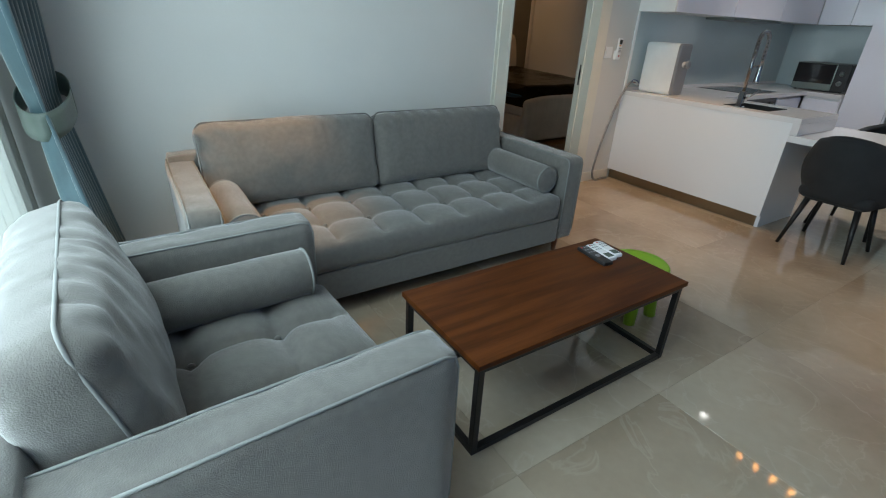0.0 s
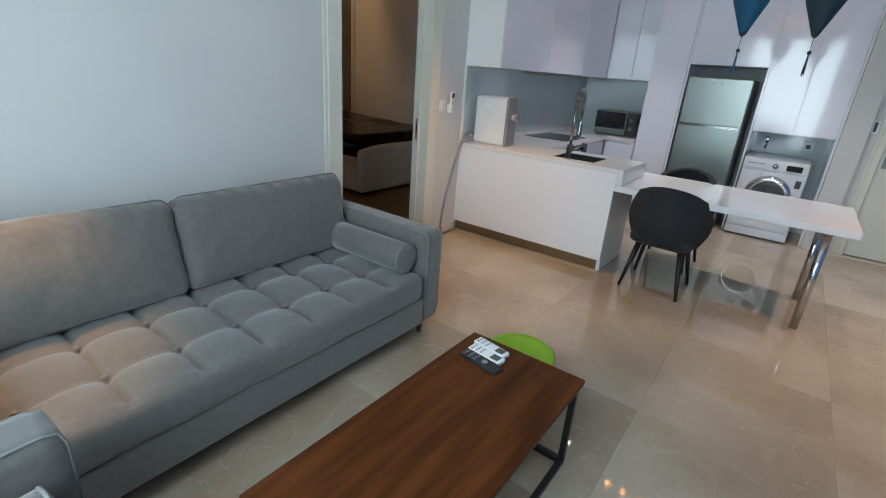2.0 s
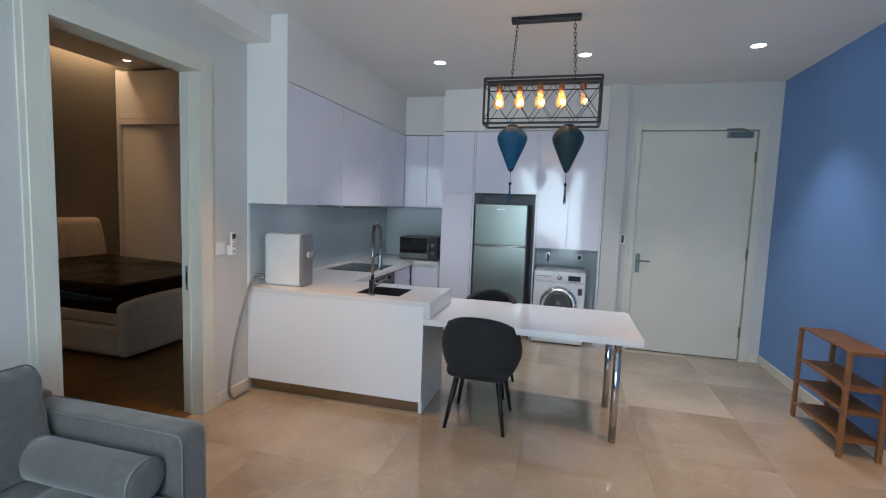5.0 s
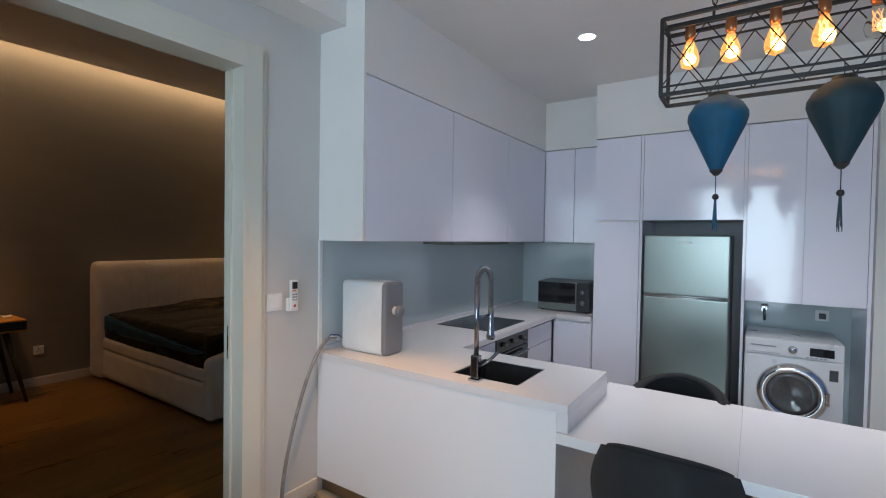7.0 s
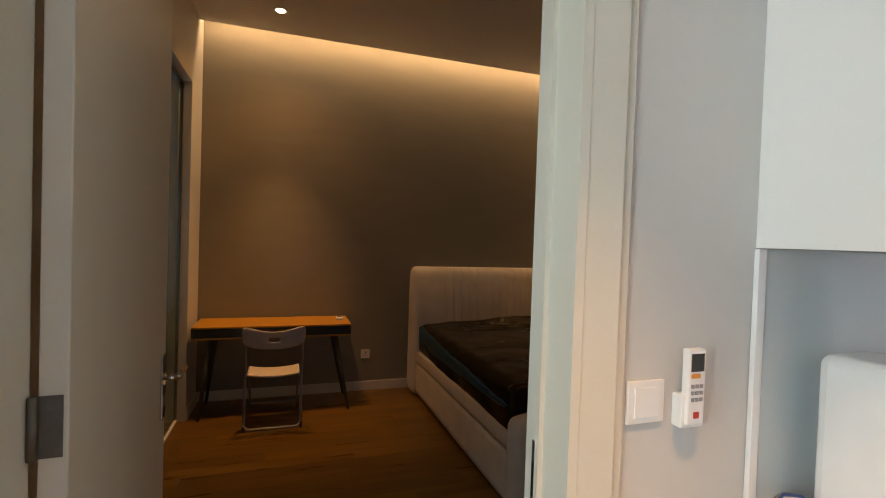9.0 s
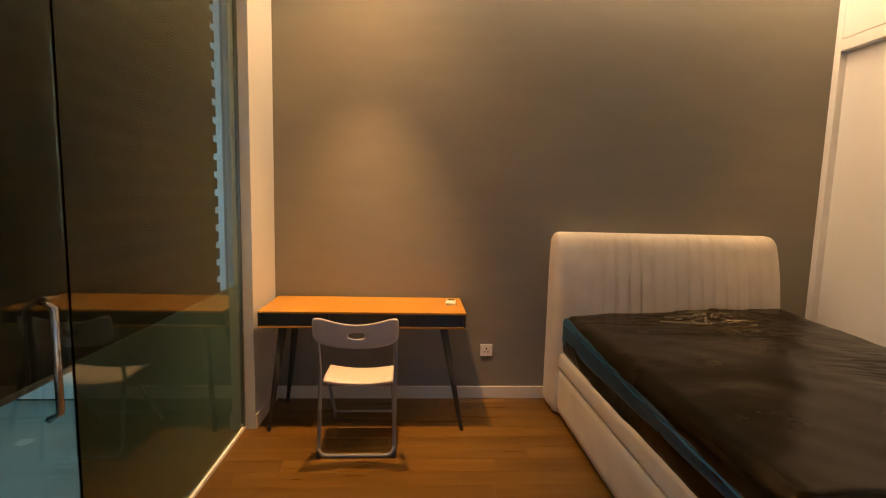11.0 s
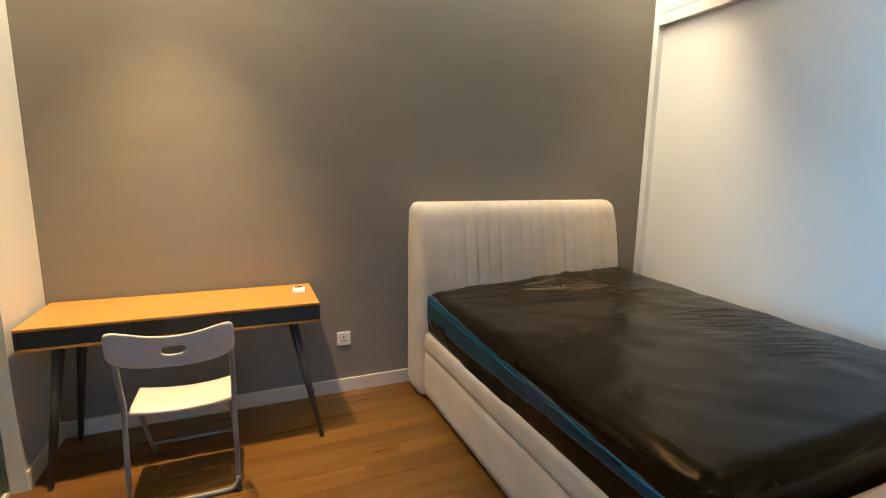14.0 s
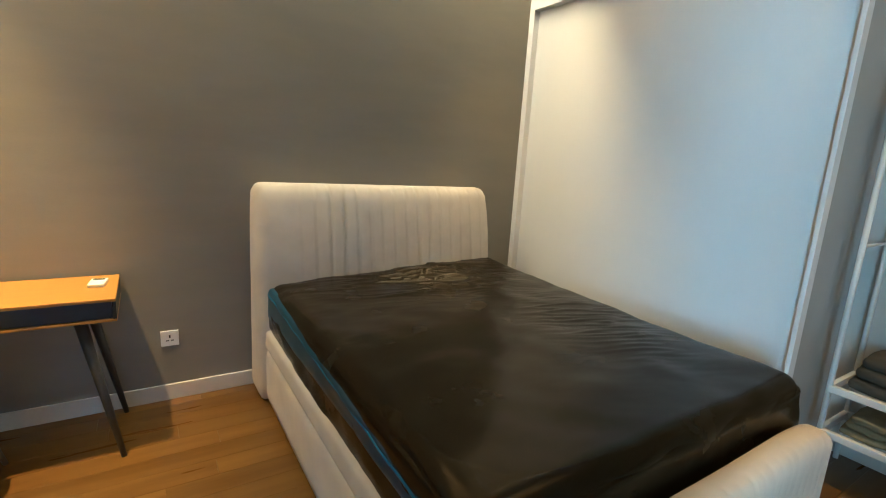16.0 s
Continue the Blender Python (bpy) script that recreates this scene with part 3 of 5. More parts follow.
# ---- sofa and armchair ----
def tufted(size, nx, ny, rise, depth=1.0):
    """Gives a cushion's shape: rows of buttons with creases between them."""
    sx, sy, sz = size

    def shape(p, u, v, w):
        if w > 0.99 or (p.z > sz / 2 - 0.06 and w > 0):
            gx, gy = (u * 0.5 + 0.5) * nx, (v * 0.5 + 0.5) * ny
            dx, dy = abs(gx - round(gx)), abs(gy - round(gy))
            inner = min(1, (1 - abs(u)) * 7) * min(1, (1 - abs(v)) * 5)
            pillow = abs(math.sin(math.pi * gx) * math.sin(math.pi * gy)) ** 0.38
            pit = (1 - pillow) * 0.052 * inner * depth
            crease = math.exp(-((dx / 0.13) ** 2 + (dy / 0.13) ** 2)) * 0.026 * inner * depth
            dome = rise * (1 - u ** 4) * (1 - v ** 4)
            wr = 0.003 * noise.noise(Vector((p.x * 9, p.y * 9, 3.0)))
            p = Vector((p.x, p.y, p.z + dome - pit - crease + wr))
        else:
            p = p + Vector((0.004 * noise.noise(p * 7), 0.004 * noise.noise(p * 7 + Vector((5, 0, 0))), 0))
        return p
    return shape


def cushion_shape(size, puff, wrinkle=0.008, seed=0):
    def shape(p, u, v, w):
        k = (1 - u * u) * (1 - w * w)
        q = Vector(p)
        q.y += puff * k * (1 if v > 0 else -1)
        pinch = 0.03 * (abs(u) ** 3) * (abs(w) ** 3)
        q.x *= 1 + pinch
        q.z *= 1 + pinch
        n = noise.noise(Vector((p.x * 5, p.z * 5, v * 2))) + 0.5 * noise.noise(Vector((p.x * 14, p.z * 14, v * 3)))
        edge = max(abs(u), abs(w)) ** 6
        s = seed * 3.7
        if w > 0:
            q.z += 0.012 * w * noise.noise(Vector((p.x * 4 + s, 2, s))) - 0.022 * w * abs(u) ** 6
        top = max(0, w - 0.35) / 0.65
        fold = noise.noise(Vector((p.x * 15 + s, p.z * 4, s)))
        q.y += (0.011 * top + 0.003) * max(0, 1 - 3 * abs(fold)) * (1 if v > 0 else -1) * -1
        q.y += wrinkle * n + 0.006 * edge * math.sin(p.x * 60 + p.z * 45)
        return q
    return shape


def arm_rest(bm, x0, x1, y0, y1, z0, z1):
    m = pose((x0 + x1) / 2, (y0 + y1) / 2, (z0 + z1) / 2)
    top = 0.5 * (z1 - z0)

    def shape(p, u, v, w):
        q = Vector(p)
        n = noise.noise(Vector((p.x * 8, p.y * 7, p.z * 5)))
        q += Vector((0.004 * n, 0.003 * n, 0.004 * n))
        if p.z > top - 0.08:
            q.z += 0.003 * math.sin(p.y * 40 + 6 * n)
        return q
    return soft(bm, (x1 - x0, y1 - y0, z1 - z0), 0.028, (8, 20, 12), shape, m)


def bolster(parent, a, b, r, name="bolster_cushion"):
    """A round roll from a to b with piped ends."""
    a, b = Vector(a), Vector(b)
    L = (b - a).length
    m = Matrix.Translation(a) @ (b - a).to_track_quat("Z", "Y").to_matrix().to_4x4()
    prof = [(0, 0.004), (r * 0.6, -0.004), (r * 0.9, 0.004), (r, 0.02), (r * 1.02, L * 0.3), (r * 1.0, L * 0.5), (r * 1.02, L * 0.7), (r, L - 0.02), (r * 0.9, L - 0.004), (r * 0.6, L + 0.004), (0, L - 0.004)]
    roll = part(name, lathe(bmesh.new(), prof, 28, m), FABRIC, parent, smooth=True)
    for z in (0.012, L - 0.012):
        ring = [m @ Vector((r * 0.985 * math.cos(k * math.pi / 12), r * 0.985 * math.sin(k * math.pi / 12), z)) for k in range(24)]
        part("piping", tube(bmesh.new(), ring, 0.0055, 6, True), PIPING, roll, "light grey piping", smooth=True)


def sofa(name, m, width, depth, seats, tuft, label, category):
    """A padded seat: x along its width, back at y = depth, front at y = 0."""
    s = thing(name, m, label, category)
    aw = 0.145
    seat_w = width - 2 * aw - 0.01
    part("base", block(aw, width - aw, 0.0, depth - 0.1, 0.10, 0.27, 0.02, 3), FABRIC, s)
    part("back_frame", soft(bmesh.new(), (width - 0.02, 0.17, 0.56), 0.03, (20, 4, 8), None, pose(width / 2, depth - 0.085, 0.42)), FABRIC, s, smooth=True)
    for k, x0 in enumerate((0.0, width - aw)):
        arm = part("armrest", arm_rest(bmesh.new(), x0, x0 + aw, 0.0, depth - 0.02, 0.105, 0.665), FABRIC, s, smooth=True)
        for e in (0.012, aw - 0.012):
            pts = [(x0 + e, 0.004, 0.17), (x0 + e, 0.003, 0.62), (x0 + e, 0.014, 0.653), (x0 + e, 0.045, 0.662), (x0 + e, depth * 0.5, 0.663), (x0 + e, depth - 0.06, 0.662)]
            part("piping", tube(bmesh.new(), pts, 0.004, 6), PIPING, arm, "light grey piping along the arm", smooth=True)
    size = (seat_w, depth - 0.18, 0.17)
    seat = part("seat_cushion", soft(bmesh.new(), size, 0.05, tuft[2], tufted(size, tuft[0], tuft[1], 0.02 if seats > 1 else 0.035, 0.85 if seats > 1 else 1.3), pose(width / 2, (depth - 0.18) / 2 - 0.012, 0.345)), FABRIC, s, "deep-buttoned grey seat cushion", smooth=True)
    for i in range(1, tuft[0]):
        for j in range(1, tuft[1]):
            bx, by = aw + 0.005 + seat_w * i / tuft[0], -0.012 + (depth - 0.18) * j / tuft[1]
            part("button", lathe(bmesh.new(), [(0, 0.008), (0.009, 0.005), (0.012, 0.0), (0.009, -0.004)], 10), FABRIC, seat, at=pose(bx, by, 0.409 if seats > 1 else 0.395), smooth=True)
    cw = seat_w / seats
    for k in range(seats):
        cs = (cw - 0.008, 0.19, 0.45)
        mm = pose(aw + 0.005 + cw * (k + 0.5), depth - 0.265, 0.655, -13, 0, 0)
        cush = part("back_cushion", soft(bmesh.new(), cs, 0.06, (54, 6, 26), cushion_shape(cs, 0.05, 0.008, k + seats), mm), FABRIC, s, "plump grey back cushion with soft creases", smooth=True)
        hx, hz = cs[0] / 2 - 0.002, cs[2] / 2 - 0.002
        loop = []
        for cx, cz, a0 in ((hx - 0.05, hz - 0.05, 0), (-hx + 0.05, hz - 0.05, 90), (-hx + 0.05, -hz + 0.05, 180), (hx - 0.05, -hz + 0.05, 270)):
            loop += [mm @ Vector(p) for p in arc((cx, -0.045, cz), 0.05, a0, a0 + 90, 5, "xz")]
        part("piping", tube(bmesh.new(), loop, 0.0042, 6, True), PIPING if seats == 1 else FABRIC, cush, smooth=True)
    for lx in (0.09, width - 0.09):
        for ly in (0.07, depth - 0.10):
            part("leg", lathe(bmesh.new(), [(0, 0), (0.014, 0), (0.026, 0.115), (0, 0.115)], 14), LEGWOOD, s, "reddish-brown tapered wooden leg", at=pose(lx, ly, 0), smooth=True)
    return s


big = sofa("sofa", pose(0.565, 2.47, 0), 2.30, 1.0, 2, (8, 3, (96, 40, 6)), "grey fabric three-seat sofa with buttoned seat", "sofa")
bolster(big, (2.06, 0.06, 0.525), (2.06, 0.62, 0.525), 0.085)
bolster(big, (0.235, 0.06, 0.525), (0.235, 0.62, 0.525), 0.085)
chair1 = sofa("armchair", pose(1.03, 1.205, 0, 0, 0, 93) @ Matrix.Diagonal((1, 1, 1.04, 1)), 1.085, 0.98, 1, (3, 3, (48, 40, 6)), "grey fabric armchair matching the sofa", "armchair")
bolster(chair1, (0.845, 0.07, 0.52), (0.845, 0.60, 0.52), 0.085)

# ---- coffee table with remotes, stool ----
table = thing("coffee_table", pose(1.245, 1.395, 0), "low coffee table, dark walnut top on black steel frame", "coffee table")
TW, TD, TH = 1.15, 0.525, 0.42
part("tabletop", block(0, TW, 0, TD, TH - 0.022, TH, 0.003), WALNUT, table, "dark reddish walnut veneer top")
for lx in (0.012, TW - 0.037):
    for ly in (0.012, TD - 0.037):
        part("leg", block(lx, lx + 0.025, ly, ly + 0.025, 0, TH - 0.022, 0.002), BLACKMETAL, table)
for ly in (0.012, TD - 0.037):
    part("stretcher", block(0.037, TW - 0.037, ly, ly + 0.025, 0.0, 0.025, 0.002), BLACKMETAL, table)
    part("top_rail", block(0.037, TW - 0.037, ly, ly + 0.025, TH - 0.047, TH - 0.022, 0.002), BLACKMETAL, table)
for lx in (0.012, TW - 0.037):
    part("stretcher", block(lx, lx + 0.025, 0.037, TD - 0.037, 0.0, 0.025, 0.002), BLACKMETAL, table)
    part("top_rail", block(lx, lx + 0.025, 0.037, TD - 0.037, TH - 0.047, TH - 0.022, 0.002), BLACKMETAL, table)


def remote(m, body, label, w=0.045, length=0.15, screen=True, buttons=True, group="remote controls on the coffee table"):
    r = thing("remote_control", m, label, "remote control", group)
    part("case", block(-length / 2, length / 2, -w / 2, w / 2, 0, 0.018, 0.005, 3), body, r)
    if screen:
        part("display", block(length * 0.18, length * 0.42, -w * 0.36, w * 0.36, 0.0165, 0.0192), LCD, r)
    else:
        part("dial", lathe(bmesh.new(), [(0, 0.02), (0.012, 0.02), (0.014, 0.017), (0, 0.016)], 16), BUTTONS, r, at=pose(length * 0.1, 0, 0))
    for i in range(3 if buttons else 0):
        for j in range(3):
            bx, by = -length * 0.40 + i * length * 0.14, (j - 1) * w * 0.27
            part("button", block(bx - 0.005, bx + 0.005, by - 0.004, by + 0.004, 0.0165, 0.0195, 0.001, 1), RED if (i, j) == (0, 0) else BUTTONS, r)
    return r


remote(pose(2.205, 1.765, TH, 0, 0, -97), BLACKPLASTIC, "black television remote lying on the coffee table", 0.055, 0.19, False)
remote(pose(2.262, 1.775, TH, 0, 0, -95), WHITEPLASTIC, "white air-conditioner remote lying on the coffee table", 0.05, 0.16)
remote(pose(2.320, 1.785, TH, 0, 0, -99), WHITEPLASTIC, "white remote with a grey display on the table", 0.048, 0.16)

stool = thing("childs_stool", pose(2.57, 1.76, 0), "small round lime green plastic child's stool", "stool")
part("seat", lathe(bmesh.new(), [(0, 0.30), (0.12, 0.302), (0.150, 0.312), (0.160, 0.303), (0.163, 0.285), (0.155, 0.262), (0, 0.262)], 32), GREEN, stool, smooth=True)
for k in range(4):
    a = math.pi / 4 + k * math.pi / 2
    leg = tube(bmesh.new(), [(0.09 * math.cos(a), 0.09 * math.sin(a), 0.265), (0.125 * math.cos(a), 0.125 * math.sin(a), 0.0)], 0.038, 14, False, 0.03)
    part("leg", leg, GREEN, stool, smooth=True)

# ---- kitchen ----
FRONT = 4.58
pen = thing("peninsula_cabinet", Matrix(), "white lacquered peninsula cabinet on a bronze plinth", "cabinet")
part("front_panel", block(FRONT, FRONT + 0.03, 2.05, N0 - 0.002, 0.10, 0.845, 0.002), CABWHITE, pen)
part("end_panel", block(FRONT + 0.03, 5.20, 2.05, 2.08, 0.0, 0.845, 0.002), CABWHITE, pen)
part("back_panel", block(5.17, 5.20, 2.08, 2.93, 0.10, 0.845, 0.002), CAB, pen)
part("carcass", boxes((FRONT + 0.03, 5.17, 2.60 + 0.12, N0 - 0.003, 0.10, 0.84)), CABWHITE, pen)
part("plinth", block(FRONT + 0.045, FRONT + 0.06, 2.062, N0 - 0.002, 0, 0.10), BRONZE, pen, "brushed bronze plinth")
SX0, SX1, SY0, SY1 = 4.70, 5.06, 2.29, 2.67
TOPZ = 0.885
worktop = thing("kitchen_worktop", Matrix(), "polished white quartz worktop running round the kitchen", "worktop")


def slab(xs, ys, empty, z0, z1):
    """One plate over a grid of cells, with the empty cells cut out."""
    bm = bmesh.new()
    v = {(i, j, k): bm.verts.new((x, y, z)) for i, x in enumerate(xs) for j, y in enumerate(ys) for k, z in enumerate((z0, z1))}
    full = {(i, j) for i in range(len(xs) - 1) for j in range(len(ys) - 1)} - empty
    for i, j in full:
        for k in (0, 1):
            bm.faces.new((v[i, j, k], v[i + 1, j, k], v[i + 1, j + 1, k], v[i, j + 1, k]))
        for di, dj, p, q in ((-1, 0, (0, 0), (0, 1)), (1, 0, (1, 0), (1, 1)), (0, -1, (0, 0), (1, 0)), (0, 1, (0, 1), (1, 1))):
            if (i + di, j + dj) not in full:
                a, c = (i + p[0], j + p[1]), (i + q[0], j + q[1])
                bm.faces.new((v[a[0], a[1], 0], v[c[0], c[1], 0], v[c[0], c[1], 1], v[a[0], a[1], 1]))
    bmesh.ops.recalc_face_normals(bm, faces=bm.faces)
    return bm


part("peninsula_top", slab((FRONT - 0.004, SX0, SX1, 5.22), (2.0, SY0, SY1, N0 - 0.002), {(1, 1)}, 0.845, TOPZ), QUARTZ, worktop)
part("end_step", block(FRONT - 0.004, 5.22, 1.998, 2.048, 0.762, 0.8445), QUARTZ, worktop)
part("wall_top", boxes((5.2205, KBACK - 0.002, 2.925, N0 - 0.002, 0.845, TOPZ)), QUARTZ, worktop)
part("return_top", boxes((6.97, KBACK - 0.002, 2.60, 2.9245, 0.845, TOPZ)), QUARTZ, worktop)
part("upstand", block(4.62, KBACK - 0.03, N0 - 0.018, N0 - 0.009, TOPZ, TOPZ + 0.03), QUARTZ, worktop)
sink = thing("kitchen_sink", Matrix(), "black undermounted rectangular kitchen sink", "sink")
SA, SB, SC, SD, SR = SX0 + 0.001, SX1 - 0.001, SY0 + 0.001, SY1 - 0.001, TOPZ - 0.003
part("basin", boxes((SA, SA + 0.01, SC, SD, 0.68, SR), (SB - 0.01, SB, SC, SD, 0.68, SR), (SA + 0.01, SB - 0.01, SC, SC + 0.01, 0.68, SR), (SA + 0.01, SB - 0.01, SD - 0.01, SD, 0.68, SR), (SA, SB, SC, SD, 0.668, 0.68)), BLACKPLASTIC, sink)
part("drain", lathe(bmesh.new(), [(0, 0.684), (0.03, 0.684), (0.042, 0.682), (0.042, 0.68), (0, 0.68)], 20), CHROME, sink, at=pose(4.88, 2.48, 0))

tap = thing("kitchen_tap", pose(4.652, 2.50, TOPZ), "chrome spring-neck kitchen mixer tap beside the sink", "tap")
part("base", block(-0.03, 0.03, -0.03, 0.03, 0, 0.012, 0.003), CHROME, tap)
part("body", block(-0.021, 0.021, -0.021, 0.021, 0.012, 0.13, 0.006, 3), TAPMETAL, tap)
part("stem", tube(bmesh.new(), [(0, 0, 0.13), (0, 0, 0.49)], 0.0125, 14), TAPMETAL, tap, smooth=True)
neck = [(0, 0, 0.38)] + arc((0.075, 0, 0.49), 0.075, 180, 0, 14, "xz") + [(0.15, 0, 0.40), (0.15, 0, 0.36)]
hosep = part("neck_hose", tube(bmesh.new(), neck, 0.009, 12), BLACKPLASTIC, tap, smooth=True)
coil = []
run = 0.0
for a, b in zip(neck, neck[1:]):
    a, b = Vector(a), Vector(b)
    d = b - a
    count = max(1, int(d.length / 0.0011))
    for s in range(count):
        ang = 2 * math.pi * (run + d.length * s / count) / 0.0095
        n1 = Vector((0, 1, 0))
        coil.append(a + d * (s / count) + 0.0145 * (math.cos(ang) * n1 + math.sin(ang) * d.normalized().cross(n1)))
    run += d.length
part("spring", tube(bmesh.new(), coil, 0.003, 5), TAPMETAL, tap, "chrome coil spring", smooth=True)
part("spray_head", lathe(bmesh.new(), [(0, 0.36), (0.014, 0.36), (0.017, 0.30), (0.02, 0.22), (0.024, 0.20), (0.022, 0.185), (0, 0.185)], 18), TAPMETAL, tap, at=pose(0.15, 0, 0), smooth=True)
part("bracket", tube(bmesh.new(), [(0, 0, 0.30), (0.06, 0, 0.315), (0.15, 0, 0.315)], 0.007, 8), TAPMETAL, tap, smooth=True)
part("lever", tube(bmesh.new(), [(0.0, -0.02, 0.075), (0.02, -0.055, 0.10), (0.05, -0.10, 0.15)], 0.008, 8), TAPMETAL, tap, smooth=True)
hob = thing("induction_hob", pose(0, 0, TOPZ), "flush black ceramic glass hob in the worktop", "hob")
part("glass", block(5.79, 6.40, 3.0, 3.52, 0, 0.006, 0.002), BLACKGLASS, hob)
for hx, hy, hr in ((5.94, 3.13, 0.08), (6.25, 3.13, 0.09), (5.94, 3.38, 0.09), (6.25, 3.38, 0.07)):
    part("cooking_zone", lathe(bmesh.new(), [(hr - 0.003, 0.0062), (hr, 0.0066), (hr + 0.001, 0.0062)], 32, None, False), BLACKPLASTIC, hob, at=pose(hx, hy, 0))

units = [(5.24, 5.78, "drawer"), (5.79, 6.39, "oven"), (6.40, 6.965, "drawer")]
for ux0, ux1, kind in units:
    u = thing("base_cabinet" if kind == "drawer" else "built_in_oven", Matrix(), "white lacquered base unit with drawers" if kind == "drawer" else "built-in oven with dark glass and two knobs", "cabinet" if kind == "drawer" else "oven", "base units along the wall" if kind == "drawer" else "")
    part("carcass", block(ux0, ux1, 2.99, N0 - 0.003, 0.10, 0.843), CABWHITE, u)
    part("plinth", block(ux0, ux1, 3.03, 3.045, 0, 0.10), BRONZE, u)
    if kind == "drawer":
        for z0, z1 in ((0.105, 0.44), (0.446, 0.64), (0.646, 0.815)):
            part("drawer_front", block(ux0 + 0.003, ux1 - 0.003, 2.968, 2.99, z0, z1, 0.002), CAB, u)
    else:
        part("control_panel", block(ux0 + 0.003, ux1 - 0.003, 2.968, 2.99, 0.71, 0.83, 0.002), BLACKGLASS, u)
        part("oven_door", block(ux0 + 0.003, ux1 - 0.003, 2.964, 2.99, 0.22, 0.705, 0.004), BLACKGLASS, u)
        part("handle", tube(bmesh.new(), [(ux0 + 0.06, 2.93, 0.66), (ux1 - 0.06, 2.93, 0.66)], 0.009, 10), STEEL, u, smooth=True)
        for kx in (ux0 + 0.12, ux0 + 0.3, ux1 - 0.12):
            part("knob", lathe(bmesh.new(), [(0, 0.03), (0.016, 0.03), (0.02, 0.0), (0, 0)], 16), STEEL, u, at=pose(kx, 2.966, 0.77, 90), smooth=True)
u = thing("base_cabinet", Matrix(), "white lacquered base unit under the microwave", "cabinet")
part("carcass", block(7.0, KBACK - 0.002, 2.60, 2.96, 0.10, 0.843), CABWHITE, u)
part("door", block(6.978, 7.0, 2.605, 2.955, 0.105, 0.815, 0.002), CAB, u)
part("plinth", block(7.04, 7.055, 2.60, 2.96, 0, 0.10), BRONZE, u)

splash = thing("splashback", Matrix(), "grey-blue glass splashback behind the worktop", "splashback", kind="structure")
part("panel", block(4.60, KBACK - 0.012, N0 - 0.009, N0 - 0.002, TOPZ + 0.001, 1.574), SPLASH, splash)
part("panel", block(KBACK - 0.010, KBACK - 0.002, 2.60, N0 - 0.011, TOPZ + 0.001, 1.574), SPLASH, splash)
part("edge_trim", block(4.574, 4.60, N0 - 0.016, N0 - 0.002, TOPZ + 0.001, 1.574, 0.002), WHITEPLASTIC, splash)

wallcabs = [(4.60, 5.53), (5.533, 6.46), (6.463, 7.35)]
for k, (cx0, cx1) in enumerate(wallcabs):
    c = thing("wall_cabinet", Matrix(), "glossy lavender-white handleless wall cabinet", "cabinet", "wall cabinets above the worktop")
    part("carcass", block(cx0, cx1, 3.244, N0 - 0.01, 1.576, 2.54), CABWHITE, c)
    part("door", block(cx0 + 0.0015, cx1 - 0.0015, 3.222, 3.243, 1.577, 2.536, 0.002), CAB, c)
for cy0, cy1 in ((2.60, 2.90), (2.903, 3.218)):
    c = thing("wall_cabinet", Matrix(), "narrow glossy lavender-white wall cabinet in the corner", "cabinet", "wall cabinets above the worktop")
    part("carcass", block(7.374, KBACK - 0.011, cy0, cy1, 1.576, 2.54), CABWHITE, c)
    part("door", block(7.352, 7.373, cy0 + 0.0015, cy1 - 0.0015, 1.577, 2.536, 0.002), CAB, c)
hood = thing("cooker_hood", Matrix(), "slim grey built-in cooker hood under the cabinets", "cooker hood")
part("body", block(5.62, 6.58, 3.26, 3.55, 1.552, 1.5755, 0.003), STEEL, hood)
part("filter", block(5.70, 6.50, 3.30, 3.50, 1.547, 1.552), GREYPLASTIC, hood)

TX = 7.03
t = thing("tall_cabinet", Matrix(), "glossy lavender-white tall larder cabinet beside the fridge", "cabinet")
part("carcass", block(TX + 0.021, KBACK - 0.002, 2.20, 2.597, 0.0, 2.54), CABWHITE, t)
part("lower_door", block(TX, TX + 0.02, 2.203, 2.594, 0.10, 1.770, 0.002), CAB, t)
part("upper_door", block(TX, TX + 0.02, 2.203, 2.594, 1.786, 2.536, 0.002), CAB, t)
t = thing("fridge_surround", Matrix(), "lavender-white cabinet above the fridge recess", "cabinet")
part("side_panel", block(TX, KBACK - 0.002, 2.178, 2.199, 0, 2.54), CAB, t)
part("side_panel", block(TX, KBACK - 0.002, 1.405, 1.425, 0, 2.54), CAB, t)
part("top_box", block(TX + 0.021, KBACK - 0.002, 1.4255, 2.1775, 1.786, 2.54), CABWHITE, t)
part("door", block(TX, TX + 0.02, 1.428, 2.175, 1.786, 2.536, 0.002), CAB, t)
part("recess_back", block(KBACK - 0.012, KBACK - 0.002, 1.4255, 2.1775, 0, 1.785), GREYPLASTIC, t)
t = thing("laundry_cabinet", Matrix(), "lavender-white double-door cabinet above the washing machine", "cabinet")
part("box", block(TX + 0.021, KBACK - 0.002, 0.67, 1.4045, 1.142, 2.54), CABWHITE, t)
part("door", block(TX, TX + 0.02, 1.04, 1.402, 1.145, 2.536, 0.002), CAB, t)
part("door", block(TX, TX + 0.02, 0.673, 1.037, 1.145, 2.536, 0.002), CAB, t)
part("side_panel", block(TX, KBACK - 0.002, 0.648, 0.6695, 0, 2.54), CAB, t)
part("recess_back", block(KBACK - 0.012, KBACK - 0.002, 0.67, 1.4045, 0, 1.141), SPLASH, t)

